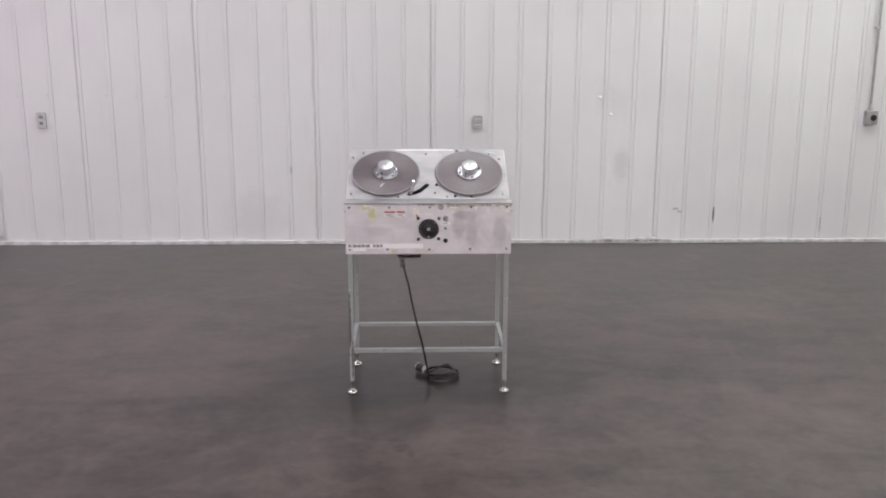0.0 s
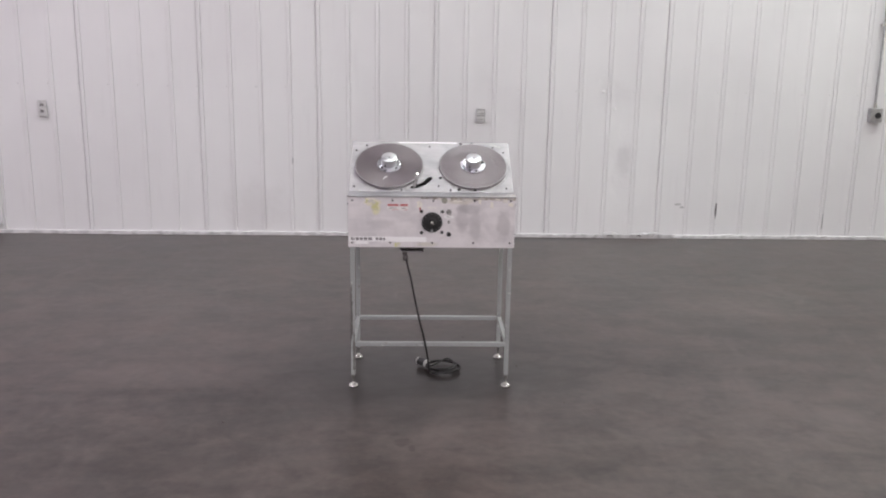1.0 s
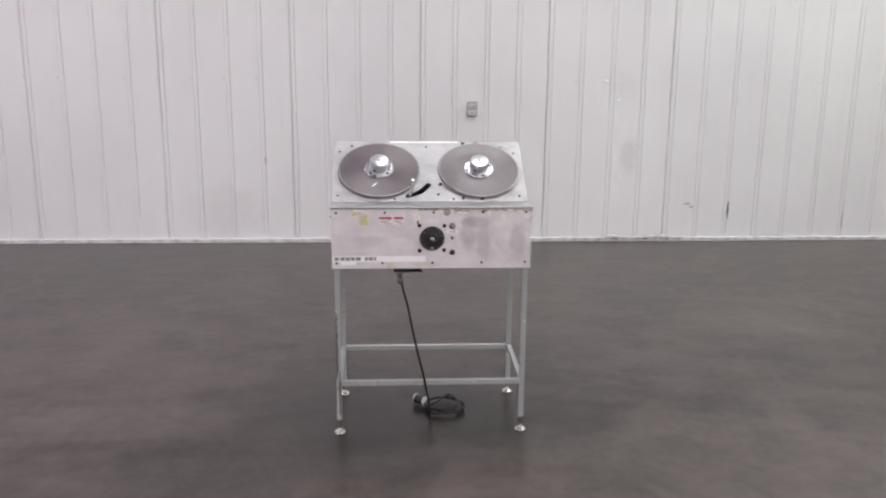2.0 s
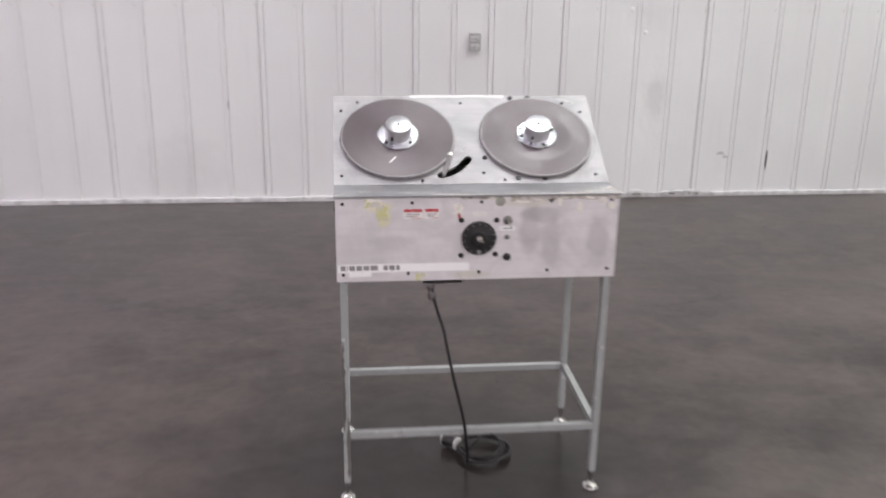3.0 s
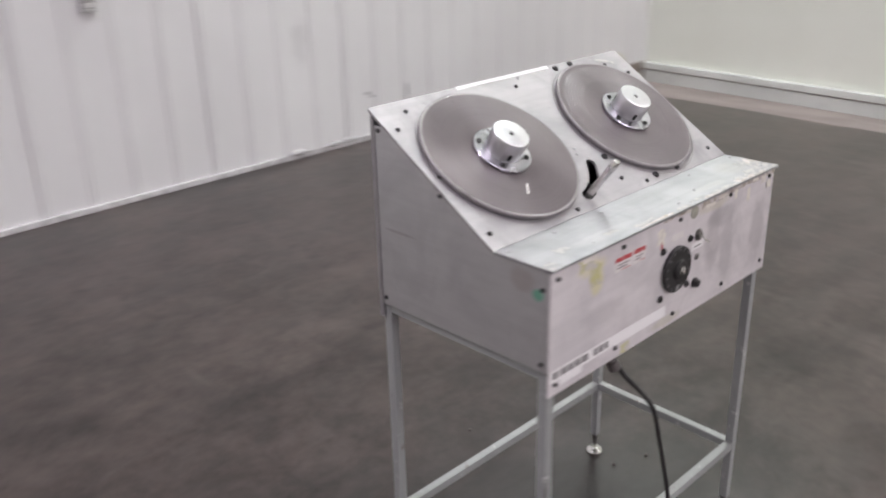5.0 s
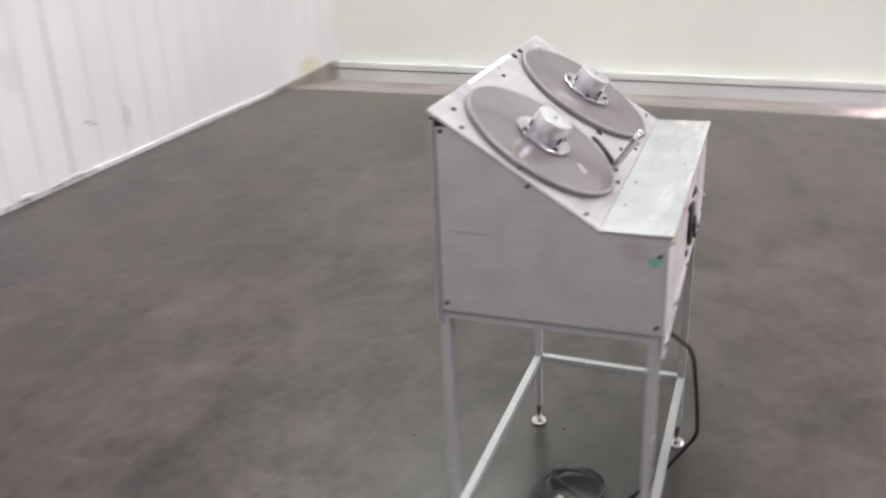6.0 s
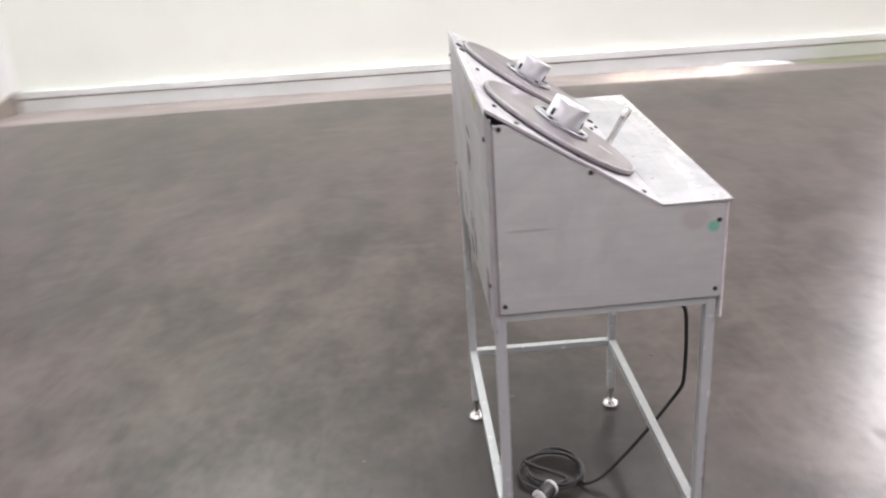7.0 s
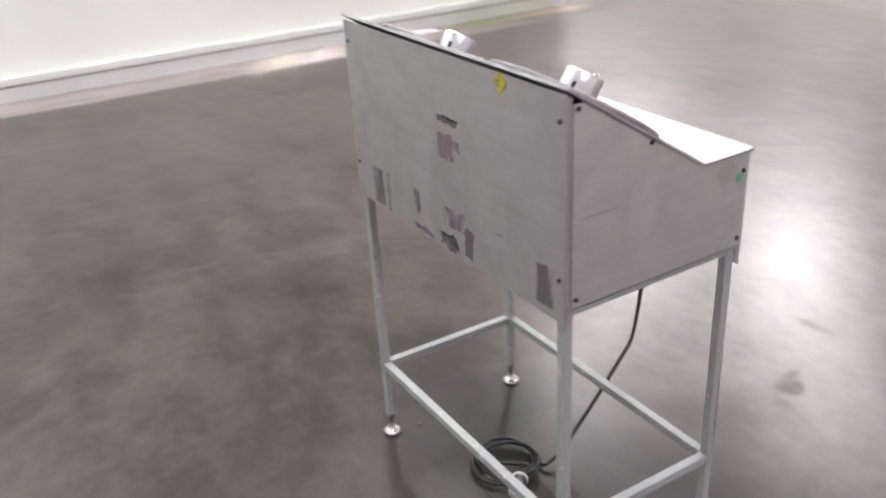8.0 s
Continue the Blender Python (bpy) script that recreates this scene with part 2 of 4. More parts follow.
def simple(name, colour, rough=0.5, metal=0.0, var=0.25, scale=40.0, spec=0.5):
    n = Nodes(name)
    c = n.mix(n.ramp(n.noise(scale, 4, coord=n.tc.outputs["Object"]), 0.35, 0.75), colour, tuple(v * (1 - var) for v in colour))
    return n.set(Base_Color=c, Roughness=rough, Metallic=metal, Specular_IOR_Level=spec)


def faded(name, colour, under=(0.62, 0.61, 0.61), lo=0.4, hi=0.6, scale=60.0, stretch=None):
    """A worn sticker: its colour rubbed through to the metal's grey in patches."""
    n = Nodes(name)
    c = n.mix(n.ramp(n.noise(scale, 4, stretch=stretch), lo, hi), colour, under)
    return n.set(Base_Color=c, Roughness=0.5)


M_FLOOR = floor_material()
M_WALL = wall_material()
M_CREAM = plain_wall_material()
M_CEIL = ceiling_material()
M_CURB = curb_material()
M_PLINTH = simple("bare_concrete", (0.34, 0.295, 0.26), 0.8, var=0.4, scale=9)
M_TRIM = simple("white_trim_paint", (0.8, 0.79, 0.79), 0.4, var=0.12, scale=6)
M_FLASH = simple("white_flashing_paint", (0.7, 0.69, 0.69), 0.62, var=0.35, scale=14, spec=0.3)
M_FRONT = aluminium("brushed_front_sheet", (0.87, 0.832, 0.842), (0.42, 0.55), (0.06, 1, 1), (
    ((0.14, 0, 0.83), (0.028, 0.1, 0.075), 0.33, (0.36, 0.33, 0.34)),
    ((0.2, 0, 0.79), (0.026, 0.1, 0.065), 0.28, (0.36, 0.34, 0.35)),
    ((0.17, 0, 0.87), (0.05, 0.1, 0.022), 0.45, (0.4, 0.38, 0.39)),
    ((0.33, 0, 0.8), (0.03, 0.1, 0.06), 0.45, (0.42, 0.4, 0.4)),
    ((-0.24, 0, 0.8), (0.06, 0.1, 0.02), 0.25, (0.45, 0.42, 0.42)),
    ((-0.27, 0, 0.9), (0.036, 0.1, 0.016), 0.6, (0.84, 0.79, 0.56)),
    ((-0.31, 0, 0.77), (0.08, 0.1, 0.07), 0.3, (0.56, 0.55, 0.57)),
    ((-0.255, 0, 0.875), (0.018, 0.1, 0.03), 0.7, (0.8, 0.76, 0.46)),
    ((0.13, 0, 0.905), (0.06, 0.1, 0.012), 0.5, (0.72, 0.68, 0.55)),
    ((-0.02, 0, 0.705), (0.05, 0.1, 0.01), 0.4, (0.6, 0.58, 0.42))), dull=0.26, metal=0.3)
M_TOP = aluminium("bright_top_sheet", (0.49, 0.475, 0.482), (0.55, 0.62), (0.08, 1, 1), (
    ((0.3, 0.07, 0.93), (0.03, 0.02, 0.05), 0.35, (0.5, 0.49, 0.46)),
    ((-0.15, 0.05, 0.93), (0.06, 0.012, 0.05), 0.35, (0.55, 0.55, 0.55)),
    ((0.0, 0.3, 1.044), (0.05, 0.05, 0.05), 0.35, (0.4, 0.4, 0.41)),
    ((0.03, 0.2, 0.98), (0.02, 0.035, 0.05), 0.35, (0.4, 0.4, 0.41)),
    ((-0.02, 0.42, 1.12), (0.06, 0.012, 0.05), 0.4, (0.42, 0.41, 0.41)),
    ((0.33, 0.41, 1.115), (0.04, 0.02, 0.05), 0.4, (0.36, 0.36, 0.36)),
    ((0.36, 0.25, 1.01), (0.012, 0.06, 0.05), 0.4, (0.4, 0.4, 0.4)),
    ((-0.37, 0.35, 1.075), (0.012, 0.05, 0.05), 0.4, (0.42, 0.42, 0.42))), dull=0.36, spots=0.3, metal=0.55)
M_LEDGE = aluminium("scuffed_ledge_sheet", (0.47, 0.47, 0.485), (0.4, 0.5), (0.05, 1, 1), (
    ((0.3, 0.06, 0.93), (0.04, 0.03, 0.05), 0.4, (0.4, 0.385, 0.36)),
    ((-0.2, 0.03, 0.93), (0.09, 0.014, 0.05), 0.3, (0.6, 0.6, 0.6)),
    ((0.16, 0.03, 0.93), (0.06, 0.01, 0.05), 0.35, (0.6, 0.59, 0.57)),
    ((-0.3, 0.08, 0.93), (0.03, 0.03, 0.05), 0.3, (0.38, 0.38, 0.38)),
    ((0.05, 0.09, 0.93), (0.12, 0.012, 0.05), 0.35, (0.38, 0.38, 0.39))), dull=0.25, metal=0.8)
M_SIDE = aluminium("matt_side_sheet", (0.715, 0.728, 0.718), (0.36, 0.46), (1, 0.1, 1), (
    ((-0.384, 0.06, 0.895), (0.05, 0.028, 0.02), 0.4, (0.5, 0.44, 0.41)),
    ((-0.384, 0.025, 0.878), (0.05, 0.0115, 0.01), 0.8, (0.2, 0.66, 0.46)),
    ((-0.384, 0.36, 0.9), (0.05, 0.045, 0.003), 0.5, (0.4, 0.38, 0.38)),
    ((-0.384, 0.418, 0.84), (0.05, 0.005, 0.007), 0.6, (0.9, 0.9, 0.9))), dull=0.18, spots=0.12, metal=0.72)
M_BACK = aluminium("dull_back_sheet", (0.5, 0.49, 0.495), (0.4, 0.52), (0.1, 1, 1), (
    ((0.02, 0.431, 1.085), (0.02, 0.1, 0.016), 0.35, (0.42, 0.4, 0.4)),
    ((-0.12, 0.431, 0.79), (0.03, 0.1, 0.006), 0.4, (0.4, 0.38, 0.38)),
    ((0.12, 0.431, 0.77), (0.03, 0.1, 0.045), 0.35, (0.4, 0.38, 0.39)),
    ((0.2, 0.431, 0.76), (0.02, 0.1, 0.05), 0.35, (0.4, 0.38, 0.39))), dull=0.2)
M_PLATTER = turned_metal("turned_steel_platter", (0.165, 0.14, 0.147), 0.44, 0.4, 0.65, 260, 0.85, 0.07)
M_WORN = turned_metal("ring_worn_steel_platter", (0.165, 0.14, 0.147), 0.4, 0.42, 0.4, 200, 0.85, 0.2, 0.06)
M_RIM = simple("dull_steel_rim", (0.34, 0.32, 0.325), 0.5, 0.7)
M_HUB = turned_metal("turned_bright_aluminium", (0.68, 0.68, 0.7), 0.3, 0.88, 0.0, 500, 0.55)
M_FLANGE = turned_metal("turned_grey_aluminium", (0.52, 0.52, 0.55), 0.25, 0.95, 0.0, 500, 0.6)
M_TUBE = tube_paint()
M_CHROME = simple("plated_steel", (0.78, 0.77, 0.75), 0.22, 1.0, 0.35, 60)
M_STEEL = simple("dark_plated_steel", (0.3, 0.29, 0.28), 0.4, 1.0)
M_SCREW = simple("black_oxide_screw", (0.035, 0.034, 0.034), 0.45, 0.3)
# near-black for holes and slots: their inner shade is put into the colour
M_HOLE = simple("dark_recess", (0.012, 0.012, 0.012), 0.8)
M_BLACK = simple("black_phenolic", (0.02, 0.019, 0.02), 0.4)
M_RUBBER = simple("black_cord_rubber", (0.016, 0.0145, 0.0145), 0.55)
M_GLAND = simple("dark_grey_gland", (0.13, 0.115, 0.11), 0.45, 0.2)
M_NYLON = simple("white_nylon", (0.55, 0.54, 0.52), 0.4)
M_TICK = simple("worn_white_print", (0.3, 0.3, 0.3), 0.5, var=0.6, scale=150)
M_TAPE = faded("white_tape", (0.95, 0.935, 0.935), (0.9, 0.88, 0.88), 0.55, 0.75, 30)
M_INK = simple("dark_print", (0.27, 0.255, 0.26), 0.6, var=0.0)
M_RED = faded("worn_red_print", (0.5, 0.06, 0.07), (0.62, 0.42, 0.42), 0.5, 0.68, 90)
M_PAPER = faded("worn_white_label", (0.86, 0.83, 0.81), (0.72, 0.66, 0.66), 0.55, 0.7, 80)
M_GHOST = faded("label_residue", (0.9, 0.86, 0.78), (0.74, 0.7, 0.66), 0.45, 0.68, 50)
M_GLUE = faded("yellow_green_glue", (0.62, 0.6, 0.3), (0.66, 0.63, 0.58), 0.42, 0.6, 45)
M_CRUST = faded("brown_tape_crust", (0.46, 0.41, 0.34), (0.66, 0.62, 0.6), 0.4, 0.6, 75, (1, 1, 0.6))
M_RUBBED = faded("rubbed_tape", (0.52, 0.51, 0.48), (0.36, 0.36, 0.36), 0.42, 0.6, 70)
M_DOT = simple("grey_green_dot", (0.4, 0.39, 0.33), 0.6)
M_CRUMB = simple("grey_dirt", (0.13, 0.115, 0.108), 0.8)
M_YELLOW = faded("yellow_warning_print", (0.46, 0.42, 0.035), (0.07, 0.07, 0.02), 0.52, 0.6, 110)
M_GREYLAB = faded("rubbed_grey_label", (0.12, 0.107, 0.114), (0.4, 0.387, 0.392), 0.44, 0.72, 26, (1.8, 1.8, 0.5))
M_MAUVE = faded("rubbed_mauve_label", (0.2, 0.15, 0.165), (0.38, 0.35, 0.36), 0.48, 0.7, 34, (2, 2, 0.6))
M_PLATE = simple("grey_cover_plate", (0.46, 0.45, 0.45), 0.35, 0.6)
M_WPLATE = simple("ivory_cover_plate", (0.68, 0.67, 0.66), 0.4)
M_WGREY = simple("pale_grey_cover", (0.5, 0.49, 0.49), 0.45, 0.0, 0.3, 25)
M_SOCKET = simple("grey_receptacle", (0.3, 0.285, 0.285), 0.5)
M_GALV = simple("galvanised_steel", (0.55, 0.55, 0.56), 0.4, 0.9, 0.3, 30)

# ---------------------------------------------------------------- mesh helpers


def part(name, bm, material, parent=None, label="", smooth=None, m=None):
    """Links a bmesh as one mesh object. smooth: edges sharper than that many degrees stay sharp."""
    bmesh.ops.recalc_face_normals(bm, faces=bm.faces)
    if smooth:
        for f in bm.faces:
            f.smooth = True
        for e in bm.edges:
            if len(e.link_faces) == 2 and e.calc_face_angle(0) > radians(smooth):
                e.smooth = False
    data = bpy.data.meshes.new(name)
    bm.to_mesh(data)
    bm.free()
    data.materials.append(material)
    ob = new(name, data)
    if parent:
        ob.parent = parent
    if m is not None:
        ob.matrix_local = m
    if label:
        tagged(ob, label)
    return ob


def share(ob, m, parent=None):
    """Another object on the same mesh."""
    o = new(ob.name.split(".")[0], ob.data)
    o.parent = parent or ob.parent
    o.matrix_local = m
    if "label" in ob:
        o["label"] = ob["label"]
    return o


def box(x0, x1, y0, y1, z0, z1, bevel=0.0, bm=None):
    bm = bm or bmesh.new()
    r = bmesh.ops.create_cube(bm, size=1)
    for v in r["verts"]:
        v.co = Vector(((x0 + x1) / 2 + v.co.x * (x1 - x0), (y0 + y1) / 2 + v.co.y * (y1 - y0), (z0 + z1) / 2 + v.co.z * (z1 - z0)))
    if bevel:
        es = list({e for v in r["verts"] for e in v.link_edges})
        bmesh.ops.bevel(bm, geom=es, offset=bevel, segments=2, affect="EDGES", profile=0.6)
    return bm


def lathe(profile, steps=48, bm=None):
    """A solid turned round z from (radius, height) pairs, closed at both ends."""
    bm = bm or bmesh.new()
    rings = []
    for r, z in profile:
        rings.append([bm.verts.new((r * math.cos(2 * math.pi * k / steps), r * math.sin(2 * math.pi * k / steps), z)) for k in range(steps)])
    for a, b in zip(rings, rings[1:]):
        for k in range(steps):
            bm.faces.new((a[k], a[(k + 1) % steps], b[(k + 1) % steps], b[k]))
    bm.faces.new(rings[0][::-1])
    bm.faces.new(rings[-1])
    return bm


def prism(outline, axis, lo, hi, bevel=0.0):
    """A flat outline of pairs, pushed along an axis."""
    bm = bmesh.new()
    put = {"x": lambda p, h: (h, p[0], p[1]), "y": lambda p, h: (p[0], h, p[1]), "z": lambda p, h: (p[0], p[1], h)}[axis]
    a = [bm.verts.new(put(p, lo)) for p in outline]
    b = [bm.verts.new(put(p, hi)) for p in outline]
    bm.faces.new(a), bm.faces.new(b[::-1])
    for k in range(len(a)):
        bm.faces.new((a[k], b[k], b[(k + 1) % len(a)], a[(k + 1) % len(a)]))
    if bevel:
        bmesh.ops.bevel(bm, geom=bm.edges[:], offset=bevel, segments=2, affect="EDGES")
    return bm


def spline(points, per=10):
    """Catmull-Rom through the points."""
    p = [Vector(q) for q in points]
    p = [2 * p[0] - p[1]] + p + [2 * p[-1] - p[-2]]
    out = []
    for a, b, c, d in zip(p, p[1:], p[2:], p[3:]):
        for k in range(per):
            t = k / per
            out.append(0.5 * (2 * b + (c - a) * t + (2 * a - 5 * b + 4 * c - d) * t * t + (3 * b - a - 3 * c + d) * t ** 3))
    return out + [p[-2]]


def hose(line, radius, sides=10, bm=None):
    """A round tube along a line of points."""
    bm = bm or bmesh.new()
    rings, up = [], Vector((0.3, 0.2, 0.93))
    for k, q in enumerate(line):
        d = (line[min(k + 1, len(line) - 1)] - line[max(k - 1, 0)]).normalized()
        u = d.cross(up).normalized() if abs(d.dot(up)) < 0.98 else d.cross(Vector((1, 0, 0))).normalized()
        w = d.cross(u).normalized()
        up = u.cross(d).normalized()
        rings.append([bm.verts.new(q + radius * (math.cos(2 * math.pi * j / sides) * u + math.sin(2 * math.pi * j / sides) * w)) for j in range(sides)])
    for a, b in zip(rings, rings[1:]):
        for j in range(sides):
            bm.faces.new((a[j], a[(j + 1) % sides], b[(j + 1) % sides], b[j]))
    bm.faces.new(rings[0][::-1]), bm.faces.new(rings[-1])
    return bm


def structure(ob, label, category):
    return tagged(ob, label, category, kind="structure")


# ---------------------------------------------------------------- setting
X0, X1, Y0, Y1 = -9.5, 21.0, -17.0, NORTH_Y
EAST = (5.46, NORTH_Y), (5.098, -3.95)      # foot of the end wall, a little out of square
NORTH_FALL = 0.03                         # and by this much before the ribbed wall
FALL = 0.155                              # the slab falls by this much before the end wall


def east_x(y):
    return EAST[0][0] + (EAST[1][0] - EAST[0][0]) * (EAST[0][1] - y) / (EAST[0][1] - EAST[1][1])


def slab():
    """The floor: flat round the machine, falling a little to the ribbed wall and more in the strip before the end wall."""
    bm = bmesh.new()
    rows = []
    end = EAST[1][1]
    for y, fall, behind, north_fall in ((Y0 - 0.3, 0.0, 0.0, 0.0), (-8.0, 0.0, 0.0, 0.0), (end - 0.03, FALL, FALL, 0.0), (end, FALL, 0.0, 0.0), (-2.9, FALL, 0.0, 0.0), (1.2, FALL, 0.0, 0.0), (Y1, FALL, 0.0, NORTH_FALL), (Y1 + 0.3, FALL, 0.0, NORTH_FALL)):
        w = east_x(max(y, end))
        rows.append([bm.verts.new(c) for c in ((X0 - 0.3, y, -north_fall), (4.30 + 0.06 * max(y, end), y, -north_fall), (w + 0.01, y, -fall), (w + 0.1, y, -fall), (w + 0.12, y, -behind), (X1 + 0.3, y, 0))])
    for a, b in zip(rows, rows[1:]):
        for k in range(len(a) - 1):
            bm.faces.new((a[k], a[k + 1], b[k + 1], b[k]))
    ext = bmesh.ops.extrude_face_region(bm, geom=bm.faces[:])
    for v in [g for g in ext["geom"] if isinstance(g, bmesh.types.BMVert)]:
        v.co.z = -0.4
    return bm


floor = structure(part("floor", slab(), M_FLOOR), "dark worn sealed concrete floor with stains, painted shade and a bare strip", "floor")
structure(part("plinth", prism([(3.9, -0.2), (5.6, -0.2), (5.6, 0.03), (5.3, 0.024), (4.7, 0.004), (3.9, -0.026)], "y", NORTH_Y - 0.0115, NORTH_Y + 0.05), M_PLINTH), "bare brown concrete plinth under the ribbed wall", "plinth")

# unseen ceiling and outer walls, added to close the hall and bounce light
sx0, sx1, sy0, sy1 = ADDED_OPENING
bm = box(X0 - 0.3, sx0, Y0 - 0.3, Y1 + 0.3, CEIL, CEIL + 0.2)
box(sx1, X1 + 0.3, Y0 - 0.3, Y1 + 0.3, CEIL, CEIL + 0.2, bm=bm)
box(sx0, sx1, Y0 - 0.3, sy0, CEIL, CEIL + 0.2, bm=bm)
box(sx0, sx1, sy1, Y1 + 0.3, CEIL, CEIL + 0.2, bm=bm)
structure(part("ceiling", bm, M_CEIL), "unseen white board ceiling with one added roof opening", "ceiling")
structure(part("wall_south", box(X0, X1, Y0 - 0.2, Y0, 0, CEIL), M_CREAM), "unseen plain white painted wall closing the hall", "wall")
structure(part("wall_west", box(X0 - 0.2, X0, Y0, Y1, 0, CEIL), M_CREAM), "unseen plain white painted wall closing the hall", "wall")
structure(part("wall_far_east", box(X1, X1 + 0.2, Y0, Y1, 0, CEIL), M_CREAM), "unseen plain white painted wall closing the hall", "wall")

# ribbed wall: a backing and sheets of four ribs each
PITCH, RIB_X, BASE = 0.2455, -3.335, -NORTH_FALL
north = structure(part("wall_north", box(X0 - 0.2, X1 + 0.2, NORTH_Y + 0.008, NORTH_Y + 0.2, -0.2, CEIL), M_WALL), "white ribbed sheet-metal warehouse wall with scuffs", "wall")


def rib_x(k):
    """Middle of rib k; the sheets past the dented one overlap more, so that their ribs stand closer."""
    return RIB_X + k * PITCH - max(0, k - 21) * 0.0035


def ribbed_sheet(k0):
    """One sheet with four shallow ribs, a narrow crease along each foot of a rib."""
    front = []
    start = rib_x(k0)
    for k in range(k0, k0 + 4):
        x = rib_x(k) - start
        front += [(x - 0.0185, 0.0), (x - 0.0172, 0.0012), (x - 0.0158, 0.0012), (x - 0.013, -0.007), (x + 0.011, -0.007), (x + 0.0135, 0.006), (x + 0.0195, 0.006), (x + 0.0215, 0.0)]
    front.append((rib_x(k0 + 4) - start - 0.0255, 0.0))
    back = [(front[-1][0], 0.0075), (front[0][0], 0.0075)]
    return prism(front + back, "z", BASE + 0.026, CEIL)


first_rib = -26
sheet = part("wall_panel", ribbed_sheet(first_rib), M_WALL, north, m=pose(rib_x(first_rib), NORTH_Y, 0))
narrow = None
for n in range(1, 23):
    k = first_rib + 4 * n
    m = pose(rib_x(k), NORTH_Y + (0.0004 if n % 2 else 0.0), 0)
    if k + 4 <= 21:
        share(sheet, m, north)
    elif k < 21 or narrow is None:
        narrow = part("wall_panel", ribbed_sheet(k), M_WALL, north, m=m)
    else:
        share(narrow, m, north)

# sheet screws, one row beside the ribs
scr = part("screw", lathe([(0.006, 0), (0.006, 0.003), (0.004, 0.005)], 8), M_WPLATE, north, m=pose(rib_x(0) - 0.035, NORTH_Y, 1.24, 90))
for k in range(-10, 36):
    if k:
        share(scr, pose(rib_x(k) - 0.035, NORTH_Y, 1.24 + 0.004 * math.sin(k * 7.1), 90), north)

# white domes stand in for two small highlights on the dented sheet
for x, z in ((1.53, 1.24), (1.628, 1.094)):
    part("washer", lathe([(0.015, 0.0), (0.014, 0.003), (0.008, 0.006), (0.004, 0.0065)], 12), M_TRIM, north, "white dome standing in for a dent's highlight", 60, pose(x, NORTH_Y, z, 60))

# base flashing, bent loose along one stretch
structure(part("baseboard", box(X0, 1.5, NORTH_Y - 0.02, NORTH_Y + 0.002, BASE, BASE + 0.03, 0.003), M_FLASH), "white metal base flashing along the ribbed wall", "baseboard")
structure(part("baseboard", box(2.2, 4.3, NORTH_Y - 0.02, NORTH_Y + 0.002, BASE, BASE + 0.03, 0.003), M_FLASH), "white metal base flashing along the ribbed wall", "baseboard")
bm = bmesh.new()
n_seg = 14
prev = None
for k in range(n_seg + 1):
    x = 1.505 + 0.69 * k / n_seg
    lift = 0.003 * abs(math.sin(k * 1.9))
    ring = [bm.verts.new(c) for c in ((x, NORTH_Y - 0.021 - 0.3 * lift, BASE), (x, NORTH_Y - 0.022 - 1.4 * lift, BASE + 0.03 + 0.5 * lift), (x, NORTH_Y - 0.019 - 1.4 * lift, BASE + 0.031 + 0.5 * lift), (x, NORTH_Y - 0.018 - 0.3 * lift, BASE))]
    if prev:
        for j in range(4):
            bm.faces.new((prev[j], prev[(j + 1) % 4], ring[(j + 1) % 4], ring[j]))
    else:
        bm.faces.new(ring[::-1])
    prev = ring
bm.faces.new(prev)
loose = structure(part("baseboard", bm, M_FLASH), "white base flashing, bent and pulled loose", "baseboard")


def torn_lip(x0, x1, rise, out, lean):
    """A torn edge of the flashing that curls up and away from the wall."""
    bm = bmesh.new()
    last = None
    for k in range(13):
        u = k / 12
        arch = math.sin(math.pi * u ** lean)
        y, z = NORTH_Y - 0.024 - out * arch, BASE + 0.032 + rise * arch
        loop = [bm.verts.new(c) for c in ((x0 + (x1 - x0) * u, y, z), (x0 + (x1 - x0) * u, y + 0.013, z + 0.008 * arch + 0.002), (x0 + (x1 - x0) * u, y + 0.013, z + 0.008 * arch + 0.0035), (x0 + (x1 - x0) * u, y - 0.001, z + 0.002))]
        if last:
            for j in range(4):
                bm.faces.new((last[j], last[(j + 1) % 4], loop[(j + 1) % 4], loop[j]))
        else:
            bm.faces.new(loop[::-1])
        last = loop
    bm.faces.new(last)
    return bm


for lip in ((1.585, 1.715, 0.018, 0.022, 0.8), (1.83, 1.99, 0.012, 0.024, 1.4), (1.985, 2.12, 0.014, 0.014, 0.6)):
    part("lip", torn_lip(*lip), M_FLASH, loose, smooth=50)
    # dark bar in place of the shadow that the lip casts below it
    mid = lip[0] + (lip[1] - lip[0]) * 0.55
    part("gap", box(mid - 0.035, mid + 0.035, NORTH_Y - 0.0245, NORTH_Y - 0.0215, BASE + 0.021, BASE + 0.027), M_HOLE, loose, "dark bar as the shade under the torn lip")

# end wall with a base board in two steps
ex, ey = EAST[1][0] - EAST[0][0], EAST[1][1] - EAST[0][1]
elen = math.hypot(ex, ey)
east_m = Matrix.Translation((EAST[0][0], EAST[0][1], 0)) @ Matrix.Rotation(math.atan2(ey, ex), 4, "Z")
structure(part("wall_east", box(0, elen, 0, 0.22, -0.2, CEIL), M_CREAM, m=east_m), "pale cream painted end wall", "wall")
skirt = structure(part("baseboard", box(0.02, elen, -0.05, -0.001, -0.2, -0.046, 0.006), M_CURB, m=east_m), "white painted base board along the end wall", "baseboard")
part("top_strip", box(0.02, elen, -0.062, -0.001, -0.034, 0.02, 0.006), M_CURB, skirt)
part("shadow_gap", box(0.03, elen - 0.01, -0.04, -0.001, -0.0455, -0.0345), M_PLINTH, skirt)

